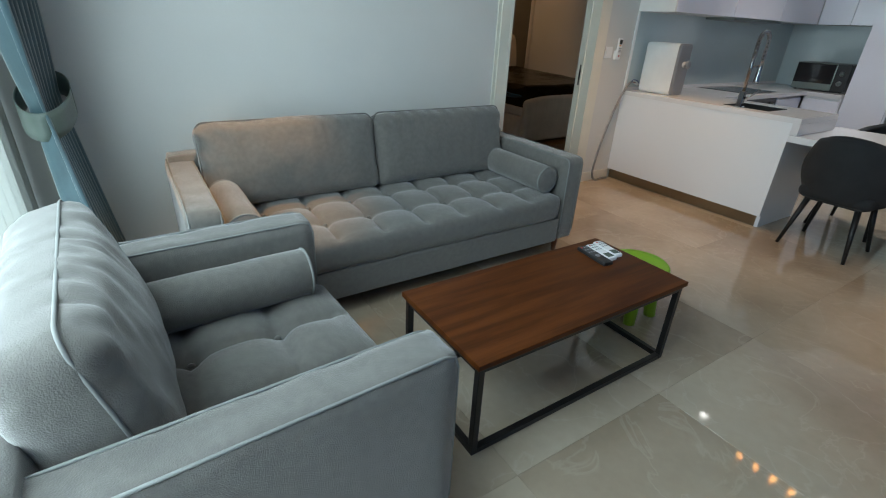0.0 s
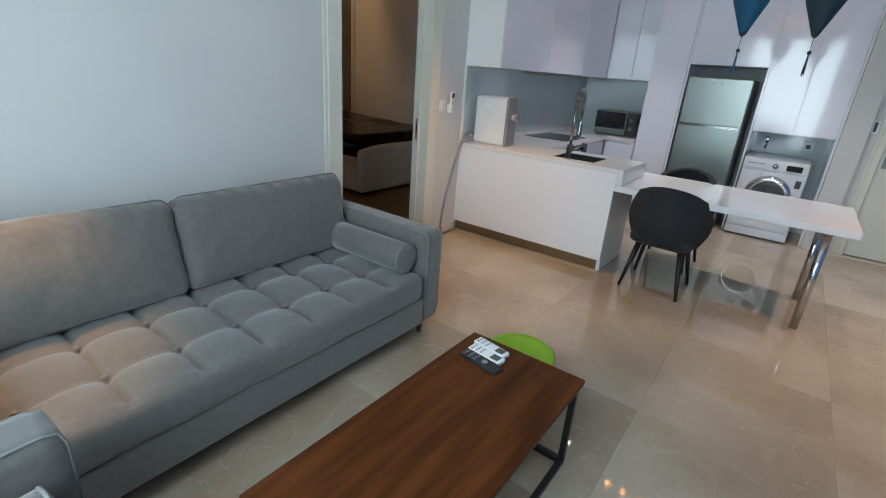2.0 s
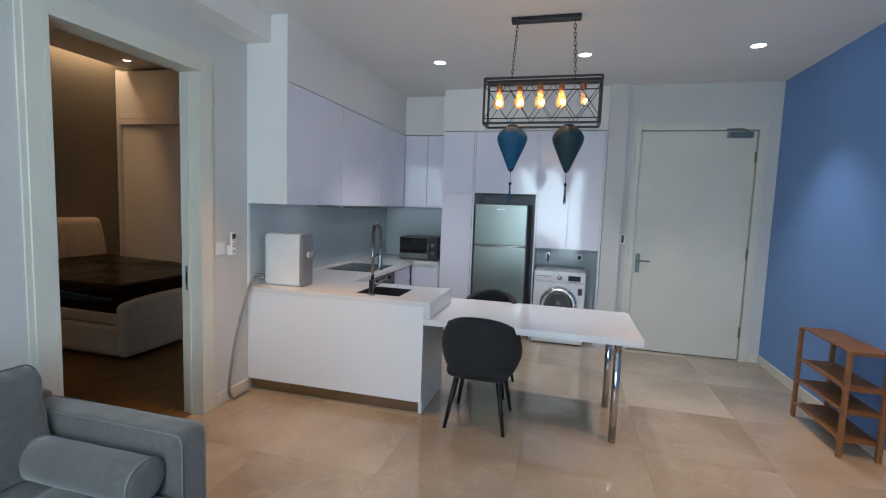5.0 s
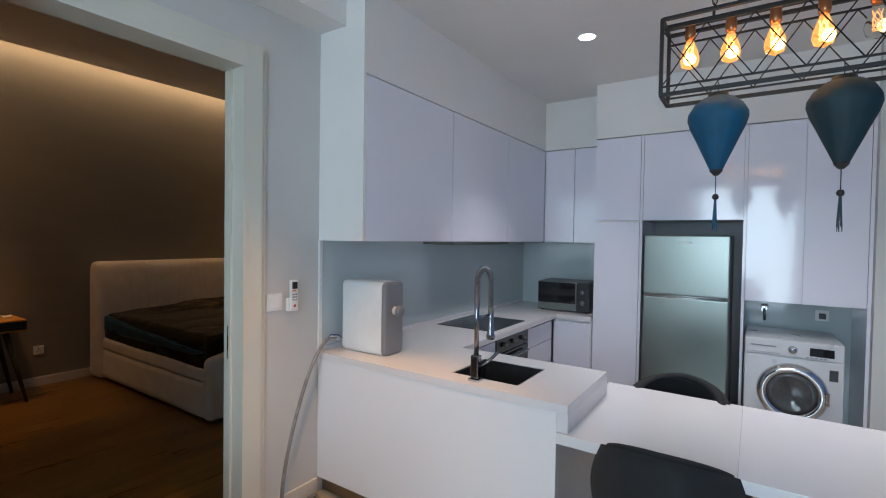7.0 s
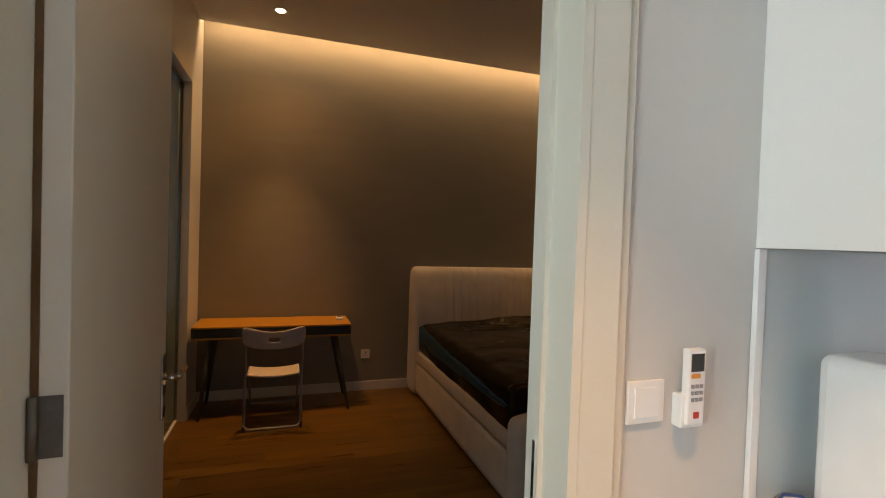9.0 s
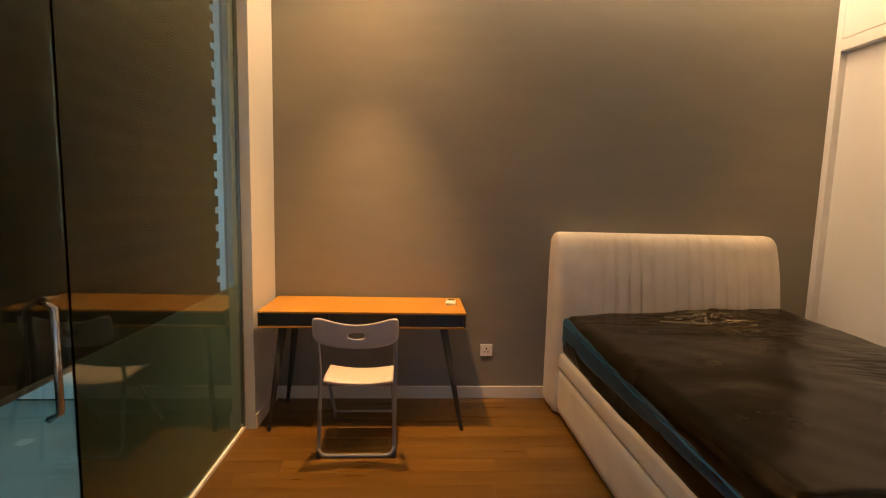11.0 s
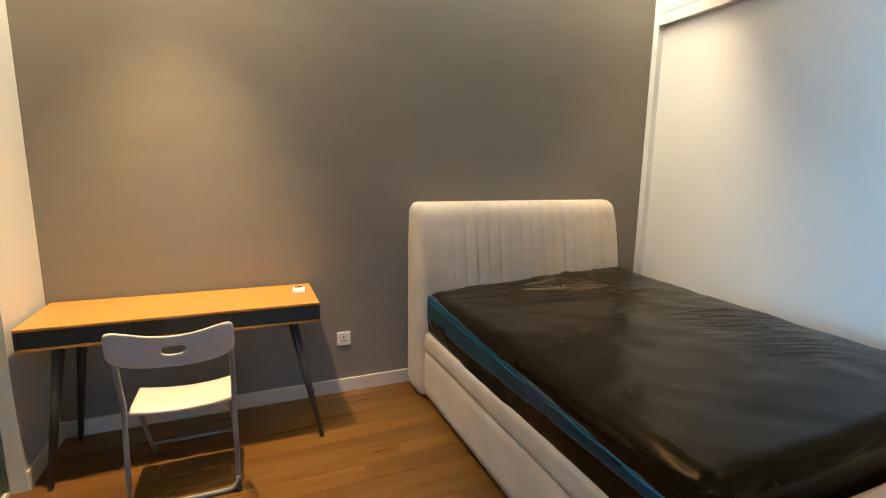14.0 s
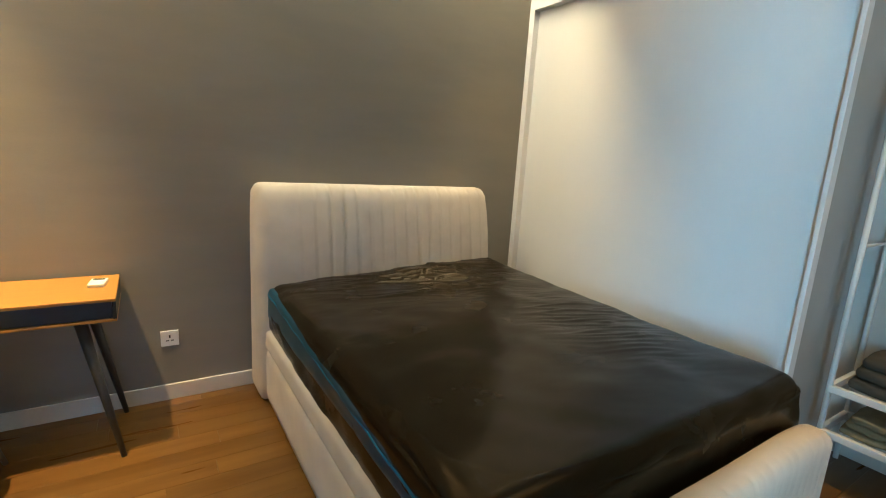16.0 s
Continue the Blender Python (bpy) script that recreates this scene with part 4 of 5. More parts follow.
fridge = thing("refrigerator", pose(6.90, 1.50, 0), "stainless steel two-door fridge freezer in its recess", "refrigerator")
FW = 0.64
part("body", block(0.065, 0.66, 0.0, FW, 0.02, 1.655, 0.006), GREYPLASTIC, fridge)
part("freezer_door", block(0.0, 0.06, 0.002, FW - 0.002, 1.155, 1.655, 0.012, 3), STEEL, fridge)
part("fridge_door", block(0.0, 0.06, 0.002, FW - 0.002, 0.06, 1.135, 0.012, 3), STEEL, fridge)
part("handle", block(-0.006, 0.03, 0.02, FW - 0.02, 1.132, 1.142), CHROME, fridge, "chrome grip strip")
part("handle", block(-0.006, 0.03, 0.02, FW - 0.02, 1.148, 1.157), CHROME, fridge)
part("badge", block(-0.003, 0.002, FW / 2 - 0.05, FW / 2 + 0.05, 1.585, 1.60), WHITEPLASTIC, fridge)
for fx in (0.1, 0.6):
    for fy in (0.05, FW - 0.05):
        part("foot", lathe(bmesh.new(), [(0, 0), (0.02, 0), (0.02, 0.02), (0, 0.02)], 10), BLACKPLASTIC, fridge, at=pose(fx, fy, 0))

wm = thing("washing_machine", pose(6.93, 0.79, 0), "silver-white front-loading washing machine with a chrome-ringed door", "washing machine")
WMW, WMH = 0.60, 0.875
part("body", block(0.012, 0.60, 0, WMW, 0.015, WMH, 0.012, 3), SILVER, wm)
part("front", block(0.0, 0.014, 0.004, WMW - 0.004, 0.12, WMH - 0.125, 0.005), SILVER, wm)
part("kick_panel", block(0.0, 0.013, 0.004, WMW - 0.004, 0.02, 0.112, 0.004), SILVER, wm)
panel = part("control_panel", block(-0.004, 0.014, 0.004, WMW - 0.004, WMH - 0.12, WMH - 0.006, 0.006), SILVER, wm)
part("display", block(-0.007, -0.003, 0.06, 0.20, WMH - 0.095, WMH - 0.035), BLACKGLASS, panel)
part("dial", lathe(bmesh.new(), [(0, 0.022), (0.022, 0.02), (0.03, 0.0), (0, 0)], 24), CHROME, panel, at=pose(-0.004, 0.30, WMH - 0.065, 0, -90), smooth=True)
part("drawer_line", block(-0.0055, -0.003, 0.375, 0.585, WMH - 0.105, WMH - 0.102), BUTTONS, panel)
part("drawer_grip", block(-0.008, -0.003, 0.40, 0.56, WMH - 0.058, WMH - 0.048, 0.002), GREYPLASTIC, panel)
for k in range(5):
    part("button", block(-0.007, -0.003, 0.205 - 0.026 * k, 0.222 - 0.026 * k, WMH - 0.112, WMH - 0.103), BUTTONS, panel)
part("sticker", block(-0.002, 0.001, 0.035, 0.085, WMH - 0.26, WMH - 0.18), INK, wm, "small printed sticker")
door = part("door_ring", lathe(bmesh.new(), [(0.145, 0.0), (0.15, 0.03), (0.17, 0.045), (0.20, 0.04), (0.218, 0.02), (0.22, 0.0)], 48, None, False), CHROME, wm, "chrome ring of the porthole door", at=pose(0.002, 0.30, 0.49, 0, -90), smooth=True)
part("door_glass", lathe(bmesh.new(), [(0, 0.012), (0.06, 0.016), (0.12, 0.028), (0.15, 0.036), (0.15, 0.0), (0, 0.0)], 40), SMOKE, wm, "smoky glass bowl over the drum", at=pose(0.0, 0.30, 0.49, 0, -90), smooth=True)
part("door_handle", block(-0.05, -0.03, 0.082, 0.102, 0.44, 0.54, 0.006), CHROME, wm)
for fx in (0.06, 0.54):
    for fy in (0.05, WMW - 0.05):
        part("foot", lathe(bmesh.new(), [(0, 0), (0.022, 0), (0.022, 0.016), (0, 0.016)], 10), BLACKPLASTIC, wm, at=pose(fx, fy, 0))
wt = thing("water_tap", pose(KBACK - 0.013, 1.26, 1.02), "chrome washing machine water tap on the wall", "tap")
part("flange", lathe(bmesh.new(), [(0, 0), (0.025, 0), (0.022, 0.01), (0, 0.01)], 16), CHROME, wt, at=pose(0, 0, 0, 0, -90))
part("spout", tube(bmesh.new(), [(0, 0, 0), (-0.07, 0, 0), (-0.09, 0, -0.02), (-0.09, 0, -0.09)], 0.012, 10), TAPMETAL, wt, smooth=True)
part("handle", tube(bmesh.new(), [(-0.05, -0.025, 0.035), (-0.05, 0.025, 0.035)], 0.007, 8), CHROME, wt)
ws = thing("wall_socket", pose(KBACK - 0.013, 0.86, 1.0), "white wall socket with a black plug", "socket")
part("plate", block(-0.012, 0, -0.045, 0.045, -0.045, 0.045, 0.003), WHITEPLASTIC, ws)
part("plug", block(-0.06, -0.012, -0.022, 0.022, -0.025, 0.02, 0.006), BLACKPLASTIC, ws, "black plug")

mw = thing("microwave_oven", pose(7.15, 2.665, TOPZ, 0, 0, 3), "silver microwave oven with a dark glass door", "microwave")
part("body", block(0.02, 0.40, 0, 0.52, 0.012, 0.30, 0.016, 4), DARKGREY, mw)
part("door", block(0, 0.022, 0.13, 0.518, 0.014, 0.298, 0.005), STEEL, mw)
part("window", block(-0.003, 0.001, 0.135, 0.512, 0.085, 0.290, 0.006, 3), BLACKGLASS, mw)
part("control_panel", block(0, 0.022, 0.002, 0.127, 0.014, 0.298, 0.004), BLACKPLASTIC, mw)
part("dial", lathe(bmesh.new(), [(0, 0.02), (0.02, 0.018), (0.026, 0), (0, 0)], 20), STEEL, mw, at=pose(0, 0.065, 0.20, 0, -90), smooth=True)
part("dial", lathe(bmesh.new(), [(0, 0.02), (0.02, 0.018), (0.026, 0), (0, 0)], 20), STEEL, mw, at=pose(0, 0.065, 0.10, 0, -90), smooth=True)
for fx in (0.05, 0.36):
    for fy in (0.04, 0.48):
        part("foot", block(fx - 0.012, fx + 0.012, fy - 0.012, fy + 0.012, 0, 0.012), BLACKPLASTIC, mw)

pf = thing("water_purifier", pose(4.712, 3.165, TOPZ), "white countertop water purifier with grey front and chrome knob", "water purifier")


def rounded_case(x0, x1, z0, z1, r, layers):
    """A case along y: its outline has corners of radius r; layers give (y, inset)."""
    bm = bmesh.new()
    rings = []
    for y, inset in layers:
        k = max(0.002, r - inset)
        a0, a1, c0, c1 = x0 + inset + k, x1 - inset - k, z0 + inset + k, z1 - inset - k
        pts = []
        for cx, cz, start in ((a1, c1, 0), (a0, c1, 90), (a0, c0, 180), (a1, c0, 270)):
            pts += [(cx + k * math.cos(radians(start + 15 * s)), y, cz + k * math.sin(radians(start + 15 * s))) for s in range(7)]
        rings.append([bm.verts.new(p) for p in pts])
    n = len(rings[0])
    for r1, r2 in zip(rings, rings[1:]):
        for k in range(n):
            bm.faces.new((r1[k], r1[(k + 1) % n], r2[(k + 1) % n], r2[k]))
    bm.faces.new(rings[0])
    bm.faces.new(rings[-1])
    bmesh.ops.recalc_face_normals(bm, faces=bm.faces)
    return bm


part("case", rounded_case(0, 0.182, 0, 0.445, 0.032, [(0.022, 0.0), (0.335, 0.0), (0.35, 0.004), (0.357, 0.012), (0.36, 0.022)]), WHITEPLASTIC, pf)
part("front_panel", rounded_case(0, 0.182, 0, 0.445, 0.032, [(-0.006, 0.022), (-0.003, 0.010), (0.003, 0.002), (0.008, 0.001), (0.0215, 0.001)]), PANELGREY, pf, "silver-grey front panel")
knob = part("knob", lathe(bmesh.new(), [(0, 0.056), (0.029, 0.056), (0.034, 0.052), (0.035, 0.034), (0.031, 0.029), (0, 0.029)], 28), PANELGREY, pf, "silver-grey dial", at=pose(0.091, -0.004, 0.27, 90), smooth=True)
part("knob_neck", lathe(bmesh.new(), [(0, 0.0295), (0.024, 0.0295), (0.025, 0.004), (0.028, 0.0), (0, 0.0)], 24), CREAMPLASTIC, knob, "cream collar behind the dial", smooth=True)
hose = thing("water_hose", Matrix(), "grey braided hose hanging from worktop to floor", "hose")
hp = [(4.74, 3.555, 0.94), (4.68, 3.555, 0.965), (4.61, 3.54, 0.96), (4.54, 3.53, 0.91), (4.45, 3.52, 0.78), (4.37, 3.52, 0.58), (4.31, 3.52, 0.38), (4.275, 3.52, 0.20), (4.285, 3.53, 0.08), (4.35, 3.54, 0.016), (4.45, 3.55, 0.013), (4.56, 3.55, 0.013)]
dense = []
for k in range(len(hp) - 1):
    p0, p1, p2, p3 = (Vector(hp[max(0, min(len(hp) - 1, k + d))]) for d in (-1, 0, 1, 2))
    for s in range(5):
        q = s / 5
        dense.append(0.5 * ((2 * p1) + (p2 - p0) * q + (2 * p0 - 5 * p1 + 4 * p2 - p3) * q * q + (3 * p1 - p0 - 3 * p2 + p3) * q ** 3))
part("tube", tube(bmesh.new(), dense, 0.011, 10), HOSE, hose, smooth=True)
part("connector", tube(bmesh.new(), [(4.70, 3.555, 0.955), (4.74, 3.555, 0.94)], 0.013, 10), WHITEPLASTIC, hose)

wires = thing("purifier_tubes", Matrix(), "thin red, white and blue tubes behind the purifier", "tubes")
for dz, mat in ((0.0, REDTUBE), (0.012, WHITEPLASTIC), (0.024, BLUETUBE)):
    part("tube", tube(bmesh.new(), [(4.76, 3.555 - dz, 0.93), (4.69, 3.552 - dz, 0.955 + dz), (4.635, 3.545 - dz * 0.5, 0.965 + dz), (4.60, 3.54, 0.955)], 0.0035, 7), mat, wires, smooth=True)

# ---- bar table and chairs ----
bar = thing("bar_table", Matrix(), "white quartz dining bar on two steel legs", "table")
part("top", block(4.565, 5.46, 1.3752, 2.045, 0.712, 0.76, 0.0012), QUARTZ, bar)
part("top", block(4.565, 5.46, 0.50, 1.3748, 0.712, 0.76, 0.0012), QUARTZ, bar)
for lx in (4.63, 5.25):
    leg = part("leg", tube(bmesh.new(), [(lx, 0.655, 0.0), (lx, 0.655, 0.712)], 0.026, 24), CHROME, bar, "polished steel leg", smooth=True)
    part("flange", lathe(bmesh.new(), [(0, 0.0), (0.04, 0.0), (0.04, 0.006), (0, 0.006)], 24), CHROME, leg, at=pose(lx, 0.655, 0.7))


def dining_chair(m, label):
    """An upholstered shell chair; x points to its front, the seat's middle is the origin."""
    c = thing("dining_chair", m, label, "chair", "chairs at the bar table")

    def shell(u, v):
        a = radians(-118 + 236 * u)
        side = abs(2 * u - 1)
        high = 0.828 - 0.23 * side ** 1.9
        z = 0.41 + (high - 0.41) * v
        r = 0.225 + 0.055 * math.sin(v * math.pi * 0.9)
        lean = 0.035 * v * (1 - side)
        return (-r * math.cos(a) * 0.93 - lean, r * math.sin(a) * 0.95, z)
    part("backrest", sheet(bmesh.new(), shell, 40, 12, 0.035), CHAIRFAB, c, "curved charcoal felt shell with low arms", smooth=True)
    part("backrest_edge", tube(bmesh.new(), [Vector(shell(k / 40, 1)) * 1.0 + Vector((0, 0, 0.0)) for k in range(41)], 0.019, 10), CHAIRFAB, c, smooth=True)
    part("seat", soft(bmesh.new(), (0.47, 0.49, 0.10), 0.045, (12, 12, 6), lambda p, u, v, w: (p.x, p.y * (1 - 0.10 * max(0, -u)), p.z + 0.012 * (1 - u * u) * (1 - v * v) * (w > 0)), pose(0.02, 0, 0.425)), CHAIRFAB, c, smooth=True)
    part("seat_base", block(-0.18, 0.18, -0.17, 0.17, 0.365, 0.38, 0.004), BLACKMETAL, c)
    for sx in (-1, 1):
        for sy in (-1, 1):
            part("leg", tube(bmesh.new(), [(sx * 0.15, sy * 0.15, 0.385), (sx * 0.225, sy * 0.215, 0.0)], 0.021, 12, False, 0.012), BLACKMETAL, c, "black tapered leg", smooth=True)
    return c


near = dining_chair(pose(4.675, 1.61, 0), "charcoal felt shell chair on black tapered legs, tucked under bar")
far = copy_thing(near, pose(5.34, 1.68, 0, 0, 0, 176))

# ---- pendant lamp with lanterns ----
pend = thing("pendant_lamp", pose(4.97, 1.285, 0), "black steel cage pendant with five filament bulbs", "pendant lamp")
L, D, Z0, Z1 = 0.425, 0.10, 2.25, 2.58
b = 0.008
for sx in (-D, D):
    for z in (Z0, Z1):
        part("cage_bar", block(sx - b, sx + b, -L, L, z - b, z + b, 0.002), BLACKMETAL, pend)
    for sy in (-L, L):
        part("cage_post", block(sx - b, sx + b, sy - b, sy + b, Z0, Z1, 0.002), BLACKMETAL, pend)
    part("cage_bar", block(sx - 0.004, sx + 0.004, -L, L, Z1 - 0.05, Z1 - 0.042), BLACKMETAL, pend)
    part("cage_bar", block(sx - 0.004, sx + 0.004, -L, L, Z0 + 0.03, Z0 + 0.038), BLACKMETAL, pend)
    for k in range(5):
        ya, yb = -L + 0.17 * k, -L + 0.17 * (k + 1)
        part("cross_wire", tube(bmesh.new(), [(sx, ya, Z0 + 0.034), (sx, yb, Z1 - 0.046)], 0.0028, 6), BLACKMETAL, pend)
        part("cross_wire", tube(bmesh.new(), [(sx + 0.004, yb, Z0 + 0.034), (sx + 0.004, ya, Z1 - 0.046)], 0.0028, 6), BLACKMETAL, pend)
for sy in (-L, L):
    for z in (Z0, Z1):
        part("cage_bar", block(-D, D, sy - b, sy + b, z - b, z + b, 0.002), BLACKMETAL, pend)
part("socket_bar", block(-0.014, 0.014, -L, L, Z1 - 0.012, Z1 + 0.008), BLACKMETAL, pend)
for k in range(5):
    by = L - 0.1 - 0.156 * k
    bulb = part("bulb", lathe(bmesh.new(), [(0.013, Z1 - 0.075), (0.020, Z1 - 0.095), (0.036, Z1 - 0.14), (0.039, Z1 - 0.165), (0.032, Z1 - 0.19), (0.0, Z1 - 0.208)], 18, None, False), BULB if k < 4 else CLEARBULB, pend, "glowing filament bulb" if k < 4 else "clear dim filament bulb", at=pose(0, by, 0), smooth=True)
    bulb.visible_shadow = False
    part("lamp_holder", lathe(bmesh.new(), [(0, Z1 - 0.01), (0.02, Z1 - 0.012), (0.022, Z1 - 0.06), (0.017, Z1 - 0.078), (0, Z1 - 0.078)], 16), BRASS, pend, "copper lamp holder", at=pose(0, by, 0), smooth=True)
    fil = []
    for s in range(33):
        a = s / 32
        fil.append((0.014 * math.cos(a * 10 * math.pi), by + 0.014 * math.sin(a * 10 * math.pi), Z1 - 0.10 - 0.075 * abs(math.sin(a * 4 * math.pi))))
    part("filament", tube(bmesh.new(), fil, 0.0017, 5), FILAMENT if k < 4 else DIMFILAMENT, bulb, at=pose(0, -by, 0))
part("canopy", block(-0.035, 0.035, -0.255, 0.255, CEILING - 0.035, CEILING - 0.001, 0.006), BLACKMETAL, pend)
for sy in (-0.21, 0.21):
    chain = part("chain", tube(bmesh.new(), [(0, sy * 1.12, Z1 + 0.03), (0, sy * 1.12, Z1 + 0.004)], 0.006, 6), BLACKMETAL, pend)
    za, zb = Z1 + 0.03, CEILING - 0.035
    nlinks = 13
    for k in range(nlinks):
        f = (k + 0.5) / nlinks
        z = za + (zb - za) * f
        yy = sy * (1.12 + (1.0 - 1.12) * f)
        h = (zb - za) / nlinks * 0.66
        loop = [Vector((0.009 * math.cos(a), 0, h * math.sin(a))) for a in [2 * math.pi * s / 10 for s in range(10)]]
        part("link", tube(bmesh.new(), loop, 0.0026, 5, True), BLACKMETAL, chain, at=pose(0, yy, z, 0, 0, 90 * (k % 2)))


def lantern(y, mat, label):
    """A silk lantern, widest near its top, with ribs and a tassel."""
    c = thing("silk_lantern", pose(4.97, y, 0), label, "lantern", "lanterns under the pendant")
    prof = [(0.040, 2.235), (0.062, 2.228), (0.095, 2.200), (0.115, 2.165), (0.117, 2.14), (0.105, 2.10), (0.08, 2.045), (0.052, 1.98), (0.028, 1.925), (0.022, 1.915)]
    bm = bmesh.new()
    seg = 48
    rings = [[bm.verts.new((r * (1 - 0.025 * (k % 4 == 2) - 0.012 * (k % 2)) * math.cos(2 * math.pi * k / seg), r * (1 - 0.025 * (k % 4 == 2) - 0.012 * (k % 2)) * math.sin(2 * math.pi * k / seg), z)) for k in range(seg)] for r, z in prof]
    for a, b2 in zip(rings, rings[1:]):
        for k in range(seg):
            bm.faces.new((a[k], b2[k], b2[(k + 1) % seg], a[(k + 1) % seg]))
    part("shade", bm, mat, c, smooth=True)
    part("top_cap", lathe(bmesh.new(), [(0, 2.25), (0.038, 2.25), (0.042, 2.235), (0.042, 2.226), (0, 2.226)], 24), BLACKPLASTIC, c)
    part("bottom_cap", lathe(bmesh.new(), [(0, 1.922), (0.024, 1.922), (0.026, 1.912), (0.008, 1.893), (0, 1.893)], 20), BLACKPLASTIC, c)
    part("cord", tube(bmesh.new(), [(0, 0, 2.25), (0, 0, 2.30)], 0.002, 5), BLACKPLASTIC, c)
    tas = part("tassel_cord", tube(bmesh.new(), [(0, 0, 1.895), (0, 0, 1.80)], 0.0022, 5), mat, c)
    part("bead", lathe(bmesh.new(), [(0, 1.815), (0.010, 1.812), (0.014, 1.80), (0.010, 1.79), (0, 1.787)], 12), BLACKPLASTIC, tas, smooth=True)
    for k in range(9):
        a = k * 2 * math.pi / 9
        part("tassel_strand", tube(bmesh.new(), [(0.003 * math.cos(a), 0.003 * math.sin(a), 1.79), (0.009 * math.cos(a), 0.009 * math.sin(a), 1.65 + 0.01 * (k % 3))], 0.0022, 4), mat, tas)


lantern(1.495, TEAL, "teal silk lantern with a tassel hanging below the pendant")
lantern(1.075, NAVY, "dark slate silk lantern with a tassel hanging below the pendant")


# ---- downlights ----
def downlight(x, y, z, r, mat, label):
    d = thing("downlight", pose(x, y, z), label, "downlight", "recessed ceiling downlights")
    part("trim", lathe(bmesh.new(), [(r, -0.004), (r + 0.012, -0.006), (r + 0.02, -0.003), (r + 0.022, 0.0), (r, 0.0)], 28, None, False), WHITEPLASTIC, d, smooth=True)
    part("diffuser", lathe(bmesh.new(), [(0, -0.002), (r, -0.002), (r, 0.0), (0, 0.0)], 28), mat, d)


for sx, sy in LIVING_SPOTS:
    downlight(sx, sy, CEILING - 0.0005, 0.055, LED, "round white recessed downlight, lit")
for sx, sy in ((3.95, 2.85), (0.90, 3.06), (3.95, -0.35)):
    downlight(sx, sy, CEILING - 0.0005, 0.05, WARMLED, "round recessed downlight, warm and lit")
for sx, sy in BED_SPOTS:
    downlight(sx, sy, BEDCEIL - 0.0005, 0.04, WARMLED, "small round bedroom downlight, warm and lit")

# ---- switch, remote holder, rack ----
sw2 = thing("light_switch", pose(EAST, 0.408, 1.30), "slim white switch with a dark rocker beside the entrance", "switch")
part("plate", block(-0.01, 0, -0.03, 0.03, -0.06, 0.06, 0.003), WHITEPLASTIC, sw2)
part("rocker", block(-0.014, -0.01, -0.012, 0.012, -0.045, 0.045, 0.002), BLACKPLASTIC, sw2)
sw = thing("light_switch", pose(4.26, N0, 1.225), "white square light switch on the wall", "switch")
part("plate", block(-0.05, 0.05, -0.009, 0, -0.048, 0.048, 0.003), WHITEPLASTIC, sw)
part("rocker", block(-0.034, 0.034, -0.013, -0.009, -0.034, 0.034, 0.002), WHITEPLASTIC, sw)
rh = thing("wall_remote_control", pose(4.372, N0, 1.22), "white air-conditioner remote in a wall holder", "remote control")
part("holder", block(-0.032, 0.032, -0.03, 0, -0.055, 0.02, 0.004), WHITEPLASTIC, rh)
part("case", block(-0.024, 0.024, -0.038, -0.018, -0.045, 0.125, 0.004), WHITEPLASTIC, rh)
part("display", block(-0.018, 0.018, -0.0395, -0.037, 0.075, 0.115), BLACKGLASS, rh)
for i in range(3):
    for j in range(3):
        part("button", block(-0.016 + 0.012 * j, -0.008 + 0.012 * j, -0.0405, -0.037, 0.008 + 0.015 * i, 0.016 + 0.015 * i), BUTTONS, rh)
part("mode_button", block(-0.017, 0.008, -0.0405, -0.037, 0.060, 0.070, 0.001, 1), ORANGE, rh, "orange mode button")
part("power_button", block(-0.007, 0.007, -0.0405, -0.037, -0.03, -0.016), RED, rh)

rack = thing("shoe_rack", pose(4.90, SOUTH + 0.02, 0), "four-tier brown bamboo slatted shoe rack against blue wall", "shoe rack")
for rx in (0.0, 0.665):
    for ry in (0.0, 0.225):
        part("post", block(rx, rx + 0.032, ry, ry + 0.028, 0, 0.735, 0.004), BAMBOO, rack)
for z in (0.12, 0.315, 0.48, 0.735):
    for rx in (0.034, 0.643) if z < 0.7 else (0.005, 0.67):
        part("shelf_rail", block(rx, rx + 0.02, 0.0, 0.25, z - 0.018, z - 0.004, 0.002), BAMBOO, rack)
    n = 11
    for k in range(n):
        y0 = 0.002 + k * 0.0225
        part("slat", block(0.0 if z > 0.7 else 0.034, 0.697 if z > 0.7 else 0.663, y0, y0 + 0.019, z - 0.003, z + 0.008, 0.002), BAMBOO, rack)

# ---- bedroom ----
bed = thing("bed", pose(4.745, 5.08, 0), "beige upholstered double bed with ribbed headboard", "bed")
BW, BL = 1.625, 2.40


def headboard_shape(p, u, v, w):
    """Rolled top and vertical ribs that fade towards the sides."""
    x, y, z = p
    f = min(1, max(0, (z + 0.64) / 1.28))
    if v < 0:
        y -= 0.15 * (1 - f ** 2) ** 0.8 * (f > 0.3) + 0.12 * (f <= 0.3)
        k = (u * 0.5 + 0.5) * 19
        amp = 0.015 * min(1, max(0, 0.97 - u) * 8) * min(1, max(0, u + 0.82) * 3) * (f > 0.3)
        y += amp * (1 - abs(math.sin(math.pi * k))) ** 4
    x -= 0.05 * max(0, f - 0.75) ** 2 * 4 * (u + 0.25)
    return (x, y, z)


